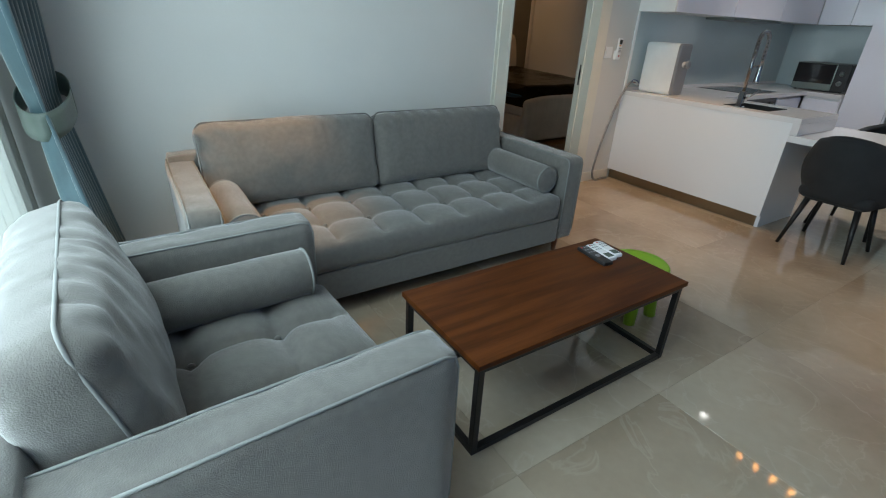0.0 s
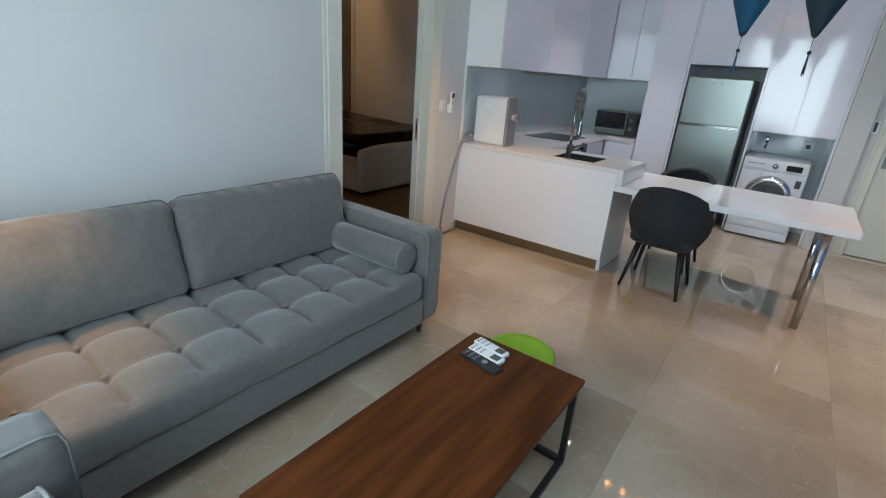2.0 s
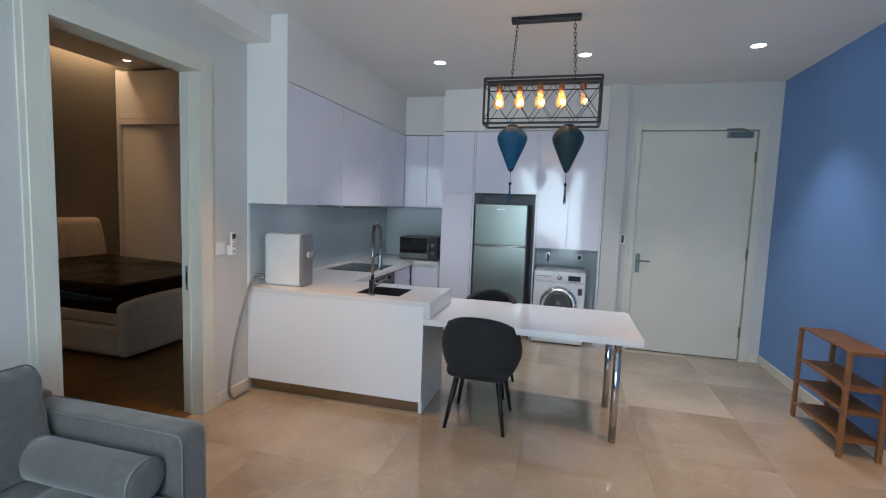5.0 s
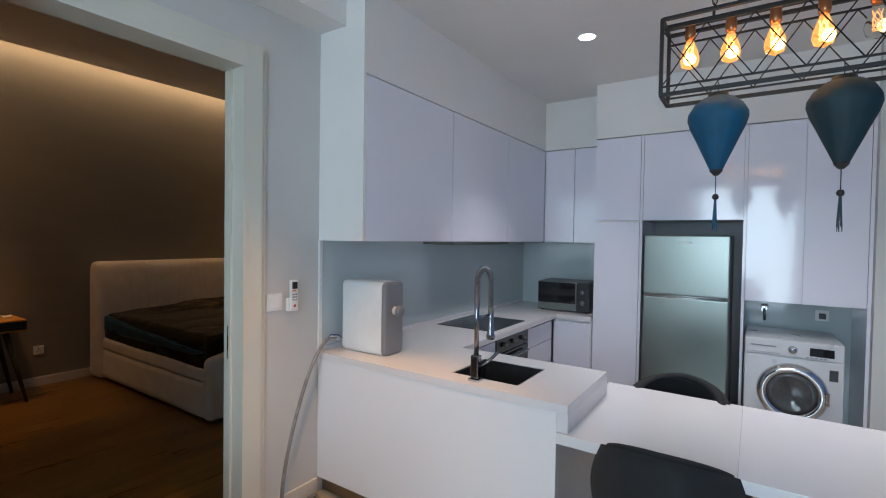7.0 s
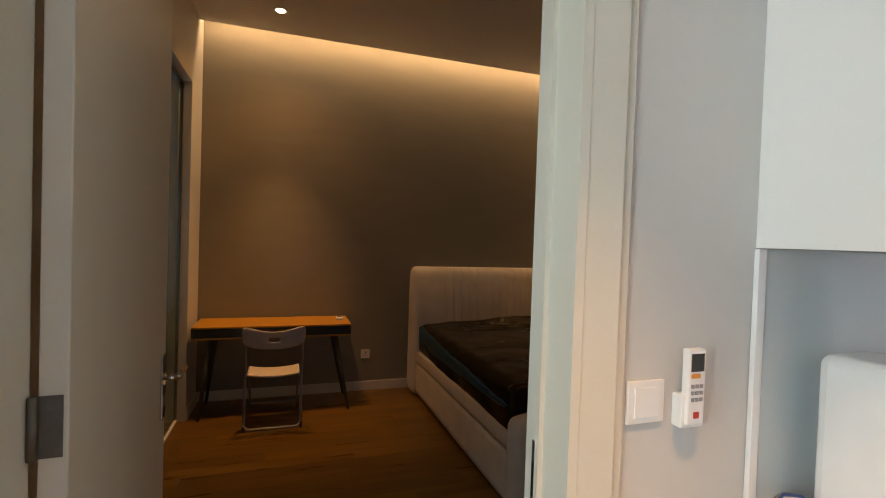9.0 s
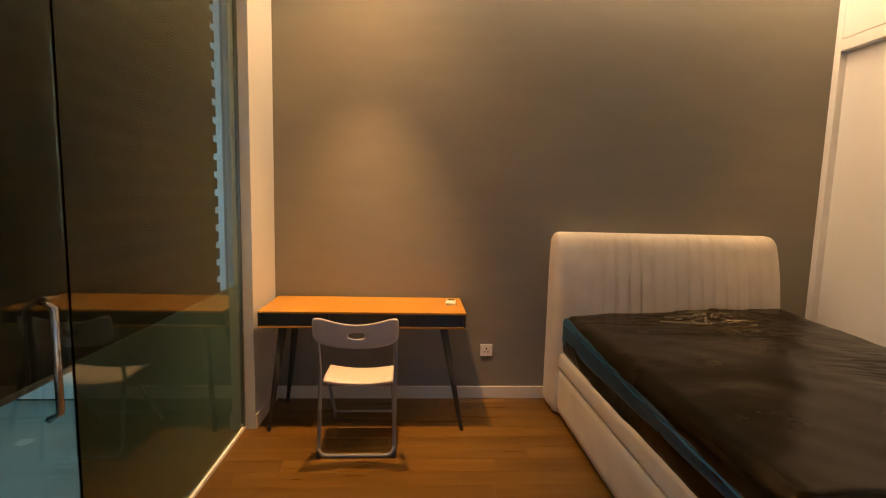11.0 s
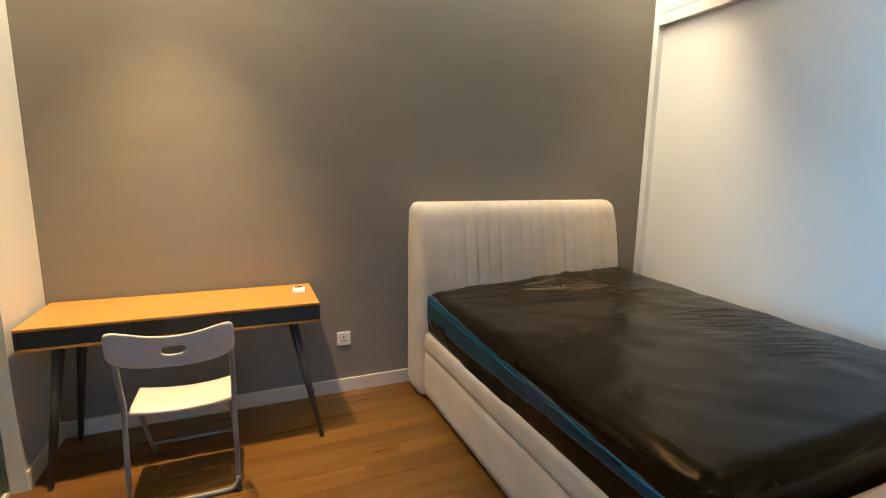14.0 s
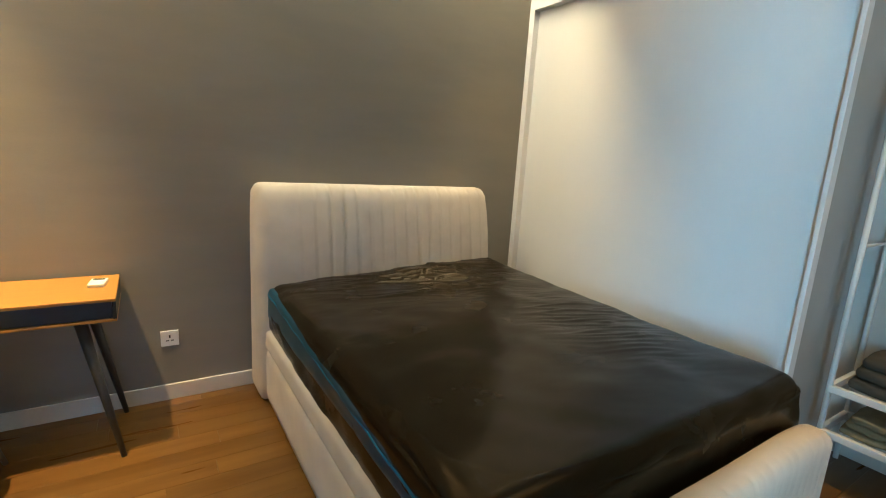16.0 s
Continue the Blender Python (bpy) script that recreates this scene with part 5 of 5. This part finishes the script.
part("headboard", soft(bmesh.new(), (BW + 0.02, 0.16, 1.28), 0.06, (168, 4, 24), headboard_shape, pose(BW / 2 - 0.025, BL - 0.085, 0.643)), BEDFAB, bed, "ribbed beige headboard with rolled top", smooth=True)
for side, x0 in (("side", 0.0), ("side", BW - 0.07)):
    part("side_rail", soft(bmesh.new(), (0.07, BL - 0.25, 0.115), 0.018, (4, 24, 6), None, pose(x0 + 0.035, BL / 2 - 0.02, 0.40)), BEDFAB, bed, smooth=True)
    part("lower_panel", soft(bmesh.new(), (0.062, BL - 0.25, 0.30), 0.015, (4, 24, 6), None, pose(x0 + 0.035, BL / 2 - 0.02, 0.183)), BEDFAB, bed, "long beige drawer panel", smooth=True)


def foot_shape(p, u, v, w):
    x, y, z = p
    f = w * 0.5 + 0.5
    z += 0.06 * f * (1 - u ** 4)
    if v < 0:
        k = (u * 0.5 + 0.5) * 26
        y += 0.008 * min(1, (1 - abs(u)) * 6) * (1 - abs(math.sin(math.pi * k))) ** 4 * f
    return (x, y - 0.03 * f * (1 - u * u), z)


part("footboard", soft(bmesh.new(), (BW + 0.02, 0.12, 0.52), 0.045, (168, 4, 14), foot_shape, pose(BW / 2, 0.06, 0.285)), BEDFAB, bed, "ribbed beige footboard", smooth=True)
part("slat_base", block(0.07, BW - 0.07, 0.12, BL - 0.2, 0.30, 0.345), BEDFAB, bed)
mat_t = thing("mattress", pose(4.745, 5.08, 0), "mattress under a dark bronze satin sheet with petrol-blue border", "mattress")
MX0, MX1, MY0, MY1, MZ = 0.028, BW + 0.02, 0.13, BL - 0.19, 0.722
size = (MX1 - MX0, MY1 - MY0, MZ - 0.35)


def satin(p, u, v, w):
    """A taut satin sheet: creases near the head, soft waves elsewhere, a sag at the hem."""
    q = Vector(p)
    if w > 0.9:
        head = max(0, v) ** 2
        n = noise.noise(Vector((p.x * 2.4 + p.y * 1.2, p.y * 15 + p.x * 3.5, 1.5)))
        ridge = max(0, 1 - 3.5 * abs(n)) ** 1.5
        patch = math.exp(-((u - 0.15) / 0.5) ** 2 - ((v - 0.72) / 0.28) ** 2)
        q.z += 0.032 * ridge * patch + 0.004 * noise.noise(Vector((p.x * 5 - p.y * 3, p.y * 6 + p.x * 4, 9.0))) + 0.004 * head * n + 0.011 * noise.noise(Vector((p.x * 2.4 + p.y, p.y * 3.2 - p.x, 7))) + 0.015 * (1 - u * u) * (1 - v * v)
        q.z += 0.055 * (0.5 + 0.5 * v) ** 1.5 * min(1, max(0, 0.5 + 0.6 * u))
        fan = noise.noise(Vector((p.x * 2.6 - p.y * 1.5, p.y * 22 + p.x * 8, 11.0)))
        q.z += 0.014 * max(0, 1 - 5 * abs(fan)) * math.exp(-((u - 0.2) / 0.42) ** 2 - ((v - 0.62) / 0.26) ** 2)
        q.z += 0.008 * max(0, 1 - 4 * abs(fan)) * math.exp(-((u - 0.55) / 0.3) ** 2 - ((v + 0.25) / 0.35) ** 2)
        q.z += 0.0022 * noise.noise(Vector((p.x * 3 + p.y * 2.5, p.y * 9 - p.x * 4, 4.0))) + 0.0004 * noise.noise(Vector((p.x * 18, p.y * 30, 6.0))) * (1 - 0.6 * patch)
    else:
        q.z += 0.055 * (0.5 + 0.5 * v) ** 1.5 * min(1, max(0, 0.5 + 0.6 * u))
        q.x += (0.008 * noise.noise(Vector((p.y * 5, p.z * 8, 2)))) * (1 if u > 0 else -1)
        q.y += 0.008 * noise.noise(Vector((p.x * 5, p.z * 8, 9)))
    return q


part("sheet_top", soft(bmesh.new(), (size[0], size[1], 0.16), 0.072, (90, 300, 8), satin, pose((MX0 + MX1) / 2, (MY0 + MY1) / 2, MZ - 0.08)), SATIN, mat_t, "dark bronze satin sheet, creased near the headboard", smooth=True)


def skirt_shape(p, u, v, w):
    """The sheet's side: it billows a little towards its hem and waves along the bed."""
    f = 0.5 - 0.5 * w
    out = 0.012 * f + 0.010 * noise.noise(Vector((p.x * 4, p.y * 4, f * 3))) + 0.004 * noise.noise(Vector((p.x * 13, p.y * 13, f * 6)))
    lift = 0.10 * f * max(0, (v - 0.55) / 0.45) if u < -0.9 else 0
    return (p.x * (1 + out / 0.8), p.y * (1 + out / 1.2), p.z + lift + 0.014 * f * noise.noise(Vector((p.x * 3, p.y * 3, 8))))


part("sheet_border", soft(bmesh.new(), (0.05, size[1] - 0.06, 0.155), 0.02, (4, 60, 8), lambda p, u, v, w: (p.x + 0.006 * noise.noise(Vector((p.y * 4, w, 1))), p.y, p.z * (0.75 + 0.45 * v) - 0.035 * (0.5 - 0.5 * v)), pose(MX0 + 0.014, (MY0 + MY1) / 2, MZ - 0.112)), SATINBLUE, mat_t, "petrol-blue satin border", smooth=True)
part("sheet_side", soft(bmesh.new(), (size[0] + 0.002, size[1] + 0.002, 0.30), 0.035, (50, 80, 12), skirt_shape, pose((MX0 + MX1) / 2, (MY0 + MY1) / 2, MZ - 0.185)), SATIN, mat_t, "dark satin side of the sheet", smooth=True)
edge = [(MX0 - 0.010, MY0 + 0.03 + k * (size[1] - 0.06) / 30, MZ - 0.128 + 0.075 * (k / 30) ** 1.2 + 0.004 * math.sin(k * 1.7)) for k in range(31)]
part("piping", tube(bmesh.new(), edge, 0.0042, 8), PIPEBLUE, mat_t, smooth=True)

desk = thing("writing_desk", pose(2.765, 7.015, 0), "desk with honey oak top, charcoal drawers and splayed legs", "desk")
DW, DD, DT = 1.305, 0.46, 0.775
part("top", block(0, DW, 0, DD, DT - 0.014, DT, 0.003), DESKTOP, desk, "honey oak veneer top")
part("bottom_board", block(0, DW, 0.004, DD, DT - 0.108, DT - 0.096, 0.002), DESKTOP, desk)
for x0 in (0, DW - 0.014):
    part("side_board", block(x0, x0 + 0.014, 0.002, DD, DT - 0.0955, DT - 0.0145, 0.002), DESKDARK, desk)
part("case", block(0.015, DW - 0.015, 0.03, DD - 0.002, DT - 0.0955, DT - 0.0145), DESKDARK, desk)
for k in range(3):
    w3 = (DW - 0.03) / 3
    part("drawer_front", block(0.016 + k * w3, 0.013 + (k + 1) * w3, 0.012, 0.029, DT - 0.094, DT - 0.018, 0.002), DESKDARK, desk, "charcoal drawer front")
for x0, dx in ((0.14, -0.075), (DW - 0.14, 0.13)):
    for y0, dy in ((0.06, -0.075), (DD - 0.06, 0.02)):
        part("leg", tube(bmesh.new(), [(x0, y0, DT - 0.108), (x0 + dx, y0 + dy, 0.0)], 0.026, 14, False, 0.012), DESKDARK, desk, "charcoal tapered splayed leg", smooth=True)
remote(pose(3.99, 7.285, DT, 0, 0, 84), WHITEPLASTIC, "small white remote lying on the desk", 0.068, 0.115, True, False, "remote controls in the bedroom")

fc = thing("folding_chair", pose(3.42, 6.67, 0), "folding chair with cream plastic seat and grey tube frame", "chair")
HW = 0.215
for sx in (-1, 1):
    part("back_leg", tube(bmesh.new(), [(sx * (HW - 0.0), 0.02, 0.012), (sx * HW, 0.05, 0.30), (sx * HW, 0.075, 0.47), (sx * (HW + 0.002), 0.035, 0.62), (sx * (HW + 0.002), 0.0, 0.76)], 0.011, 10), GREYPLASTIC, fc, "grey steel tube", smooth=True)
    part("front_leg", tube(bmesh.new(), [(sx * (HW - 0.022), 0.48, 0.012), (sx * (HW - 0.022), 0.30, 0.26), (sx * (HW - 0.022), 0.19, 0.412)], 0.0105, 10), GREYPLASTIC, fc, "grey steel tube", smooth=True)
    part("foot_cap", tube(bmesh.new(), [(sx * HW, 0.012, 0.0), (sx * HW, 0.024, 0.05)], 0.0135, 10), BLACKPLASTIC, fc)
foot = [(-HW, 0.02, 0.03)] + arc((-HW + 0.05, 0.018, 0.062), 0.05, 180, 270, 5, "xz") + arc((HW - 0.05, 0.018, 0.062), 0.05, 270, 360, 5, "xz") + [(HW, 0.02, 0.07)]
part("foot_bar", tube(bmesh.new(), foot, 0.011, 10), GREYPLASTIC, fc, smooth=True)
part("cross_bar", tube(bmesh.new(), [(-HW + 0.022, 0.42, 0.09), (HW - 0.022, 0.42, 0.09)], 0.009, 8), GREYPLASTIC, fc, smooth=True)
part("seat", sheet(bmesh.new(), lambda u, v: ((2 * u - 1) * 0.20, 0.085 + 0.26 * v, 0.425 + 0.02 * (2 * u - 1) ** 2 - 0.012 * max(0, 1 - 8 * v) - 0.012 * max(0, 8 * v - 7)), 20, 24, 0.016), CREAMPLASTIC, fc, "curved cream plastic seat", smooth=True)
backm = bmesh.new()


def back_pt(p, q, d):
    """A point of the curved back: p across, q up, d through its thickness."""
    v = 0.5 + 0.5 * q
    return (p * 0.235, 0.010 - 0.035 * p * p - 0.03 * v + d, 0.650 + 0.042 * p * p + v * (0.145 + 0.03 * p * p))


def oval(a, rx, ry, power, cy=0.0):
    c, s = math.cos(a), math.sin(a)
    k = (abs(c) ** power + abs(s) ** power) ** (-1 / power)
    return rx * c * k, cy + ry * s * k


steps, rings = 96, []
outline = [oval(2 * math.pi * k / steps, 1, 1, 5) for k in range(steps)]
grip = [oval(2 * math.pi * k / steps, 0.19, 0.27, 3, 0.08) for k in range(steps)]
for f, d in ((0, -0.003), (0.05, -0.008), (0.3, -0.008), (0.6, -0.008), (0.93, -0.008), (1, -0.003), (1, 0.003), (0.93, 0.008), (0.6, 0.008), (0.3, 0.008), (0.05, 0.008), (0, 0.003)):
    rings.append([backm.verts.new(back_pt(o[0] + (h[0] - o[0]) * f, o[1] + (h[1] - o[1]) * f, d)) for o, h in zip(outline, grip)])
for r1, r2 in zip(rings, rings[1:] + rings[:1]):
    for k in range(steps):
        backm.faces.new((r1[k], r1[(k + 1) % steps], r2[(k + 1) % steps], r2[k]))
bmesh.ops.recalc_face_normals(backm, faces=backm.faces)
part("backrest", backm, CREAMPLASTIC, fc, "curved cream plastic backrest with grip hole", smooth=True)

so = thing("wall_socket", pose(4.283, FEATURE, 0.375), "white three-pin wall socket on the feature wall", "socket")
part("plate", block(-0.045, 0.045, -0.01, 0, -0.045, 0.045, 0.003), WHITEPLASTIC, so)
for px, pz, w, h in ((0, 0.012, 0.004, 0.009), (-0.012, -0.012, 0.007, 0.003), (0.012, -0.012, 0.007, 0.003)):
    part("pin_hole", block(px - w, px + w, -0.0115, -0.0095, pz - h, pz + h), INK, so)
part("rocker", block(0.012, 0.028, -0.013, -0.0095, 0.018, 0.034, 0.001), WHITEPLASTIC, so)

# wardrobe with recessed sliding door, deeper upper cupboard and grey gloss side
WX, WEND = 6.765, 5.40
wd = thing("wardrobe", Matrix(), "tall built-in white wardrobe beside the bed", "wardrobe")
part("filler_panel", block(WX, WX + 0.06, FEATURE - 0.055, FEATURE - 0.002, 0, BEDCEIL - 0.002, 0.002), WARDROBE, wd)
part("sliding_door", block(WX + 0.05, WX + 0.08, WEND + 0.021, FEATURE - 0.056, 0.02, 2.619, 0.002), WARDROBE, wd)
part("upper_band", block(WX - 0.004, WX + 0.08, WEND, FEATURE - 0.055, 2.62, 2.70, 0.002), WARDROBE, wd)
part("upper_door", block(WX, WX + 0.022, 6.44, FEATURE - 0.058, 2.708, BEDCEIL - 0.03, 0.002), WARDROBE, wd)
part("upper_door", block(WX, WX + 0.022, WEND, 6.436, 2.708, BEDCEIL - 0.03, 0.002), WARDROBE, wd)
part("carcass", block(WX + 0.085, BEDEAST - 0.002, WEND + 0.022, FEATURE - 0.002, 0, BEDCEIL - 0.002), WARDROBE, wd)
part("edge_strip", block(WX - 0.004, WX + 0.06, WEND - 0.0, WEND + 0.02, 0, 2.62, 0.002), CABWHITE, wd, "white edge strip")
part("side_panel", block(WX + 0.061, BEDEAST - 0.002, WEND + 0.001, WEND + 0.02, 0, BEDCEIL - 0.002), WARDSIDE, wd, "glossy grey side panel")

# clothes rack
cr = thing("clothes_rack", Matrix(), "white metal clothes rack with two low shelves", "clothes rack")
RX0, RX1, RY0, RY1 = 6.99, 7.34, 4.35, 5.30
for rx in (RX0, RX1):
    for ry in (RY0, RY1):
        part("post", tube(bmesh.new(), [(rx, ry, 0.0), (rx, ry, 2.0)], 0.0125, 10), WHITEPLASTIC, cr, smooth=True)
for z in (0.27, 0.50):
    part("shelf_edge", block(RX0 - 0.014, RX0 + 0.014, RY0, RY1, z - 0.022, z + 0.012, 0.003), WHITEPLASTIC, cr)
    part("shelf_edge", block(RX1 - 0.014, RX1 + 0.014, RY0, RY1, z - 0.022, z + 0.012, 0.003), WHITEPLASTIC, cr)
    part("shelf_edge", block(RX0, RX1, RY1 - 0.012, RY1 + 0.012, z - 0.022, z + 0.012, 0.003), WHITEPLASTIC, cr)
    for k in range(9):
        y0 = RY0 + 0.05 + k * 0.105
        part("shelf_wire", tube(bmesh.new(), [(RX0, y0, z), (RX1, y0, z)], 0.005, 6), WHITEPLASTIC, cr)
for z in (1.20, 1.93):
    part("end_bar", tube(bmesh.new(), [(RX0, RY1, z), (RX1, RY1, z)], 0.008, 8), WHITEPLASTIC, cr)
    part("rail", tube(bmesh.new(), [(RX1, RY0, z), (RX1, RY1, z)], 0.008, 8), WHITEPLASTIC, cr)
part("top_rail", tube(bmesh.new(), [(RX0, RY0, 2.0), (RX0, RY1, 2.0)], 0.016, 10), WHITEPLASTIC, cr)
part("top_rail", tube(bmesh.new(), [(RX0, RY1, 2.0), (RX1, RY1, 2.0)], 0.016, 10), WHITEPLASTIC, cr)


def folded(name, m, size, mat, label):
    c = thing(name, m, label, "folded cloth")
    lay = 3
    for k in range(lay):
        h = size[2] / lay
        part("fold", soft(bmesh.new(), (size[0] - 0.02 * k, size[1] - 0.03 * k, h * 1.06), h * 0.45, (12, 16, 4), lambda p, u, v, w: (p.x + 0.012 * noise.noise(p * 9), p.y + 0.012 * noise.noise(p * 8), p.z + 0.012 * noise.noise(Vector((p.x * 11, p.y * 11, k)))), pose(0, 0, h * (k + 0.5))), mat, c, smooth=True)


folded("folded_blanket", pose(7.165, 5.02, 0.512), (0.31, 0.46, 0.17), DARKCLOTH, "dark olive blanket folded on the rack shelf")
folded("folded_towel", pose(7.165, 5.02, 0.282), (0.31, 0.44, 0.10), KHAKI, "khaki and dark cloths folded on the low shelf")
hg = thing("hanging_clip", pose(7.335, 5.20, 1.19), "pale blue plastic peg hanger on the rack", "hanger")
for k in range(4):
    part("clip", block(-0.016, 0.016, -0.018, 0.018, -0.085 * (k + 1), -0.085 * k - 0.012, 0.004), BLUEPLASTIC, hg)
part("hook", tube(bmesh.new(), [(0, 0, -0.34), (0, -0.01, -0.38), (0, -0.03, -0.39)], 0.006, 6), CHROME, hg)

# bathroom glass with blind
gl = thing("window_2", Matrix(), "green-tinted glass partition to the dim bathroom", "window", kind="structure")
gp = part("pane", block(2.655, 2.663, 5.62, GY1 - 0.012, 0.02, GH - 0.01), GREENGLASS, gl)
gp.visible_shadow = False
gp = part("pane", block(2.655, 2.663, GY0 + 0.012, 5.61, 0.02, GH - 0.01), GREENGLASS, gl, "glass door leaf")
gp.visible_shadow = False
part("frosted_film", block(2.650, 2.654, 5.62, GY1 - 0.012, 0.02, 0.95), FROST, gl, "milky green film on the lower glass")
part("floor_trim", block(2.645, 2.674, GY0, GY1, 0, 0.02, 0.002), WHITEPLASTIC, gl)
part("head_trim", block(2.645, 2.674, GY0, GY1, GH - 0.012, GH), STEEL, gl)
part("side_trim", block(2.645, 2.674, GY1 - 0.012, GY1, 0.02, GH - 0.012), STEEL, gl)
part("side_trim", block(2.645, 2.674, GY0, GY0 + 0.012, 0.02, GH - 0.012), STEEL, gl)
part("inner_jamb", block(2.601, 2.648, 6.950, GY1 - 0.001, 0.0, GH - 0.013), GREYPLASTIC, gl)
part("handle", tube(bmesh.new(), [(2.663, 5.50, 0.82), (2.70, 5.50, 0.84), (2.70, 5.50, 1.16), (2.663, 5.50, 1.18)], 0.011, 10), CHROME, gl, "chrome bow handle", smooth=True)
bl = thing("zebra_blind", Matrix(), "dark striped zebra roller blind behind the bathroom glass", "blind")
BZ0 = 0.92
for k in range(18):
    z0 = BZ0 + k * 0.10
    part("slat", block(2.594, 2.600, 4.74, 6.868 + 0.004 * (k % 3), z0, z0 + 0.062), ZEBRA, bl)
    part("sheer_strip", block(2.597, 2.599, 4.74, 6.832, z0 + 0.062, z0 + 0.10), ZEBRASHEER, bl)
part("bottom_bar", block(2.59, 2.605, 4.74, 6.86, BZ0 - 0.02, BZ0, 0.003), GREYPLASTIC, bl)
part("headrail", block(2.57, 2.63, 4.72, 6.94, 2.77, 2.85, 0.004), GREYPLASTIC, bl)

# ---- floors ----
structure("floor_slab", boxes((WEST - 0.2, KBACK + 0.1, SOUTH - 0.12, N1 - 0.06, -0.12, -0.012)), GROUT, "screed under the stone floor", "floor")
fl = thing("floor", Matrix(), "polished beige marble slab floor", "floor", kind="structure")
TS = 0.8
tile_mesh = mesh_of("tile", block(-TS / 2 + 0.0003, TS / 2 - 0.0003, -TS / 2 + 0.0003, TS / 2 - 0.0003, -0.012, 0.0, 0.0004, 1), MARBLE)
ix = 0
x = WEST + TS / 2 - 0.1
while x - TS / 2 < KBACK:
    y = SOUTH + TS / 2 - 0.05
    while y - TS / 2 < N0 + 0.06:
        if not (x - TS / 2 > EAST + 0.6 and y < 0):
            ob = new("tile", tile_mesh)
            ob.parent = fl
            ob.matrix_local = pose(x, y, 0, 0, 0, 90 * ((ix * 7) % 4))
        ix += 1
        y += TS
    x += TS
structure("floor_bedroom_slab", boxes((2.60, BEDEAST + 0.1, N1 - 0.06, FEATURE, -0.12, -0.012)), DARKJOINT, "subfloor under the oak planks", "floor")
bf = thing("floor_bedroom", Matrix(), "oiled oak plank floor of the bedroom", "floor", kind="structure")
PL, PW = 1.2, 0.125
plank = mesh_of("plank", block(-PL / 2 + 0.0004, PL / 2 - 0.0004, -PW / 2 + 0.0004, PW / 2 - 0.0004, -0.012, 0.0, 0.0007, 1), OAK)
short = {}
y, row = N1 - 0.055 + PW / 2, 0
while y + PW / 2 < FEATURE + 0.07:
    x = 2.60 - random.uniform(0.1, 1.1)
    while x < BEDEAST:
        a, b2 = max(x, 2.61), min(x + PL, BEDEAST - 0.005)
        if b2 - a > 0.06:
            if b2 - a > PL - 0.01:
                data = plank
            else:
                data = mesh_of("plank", block(-(b2 - a) / 2 + 0.0004, (b2 - a) / 2 - 0.0004, -PW / 2 + 0.0004, PW / 2 - 0.0004, -0.012, 0.0, 0.0007, 1), OAK)
            ob = new("plank", data)
            ob.parent = bf
            ob.matrix_local = pose((a + b2) / 2, y, 0)
        x += PL
    y += PW
    row += 1
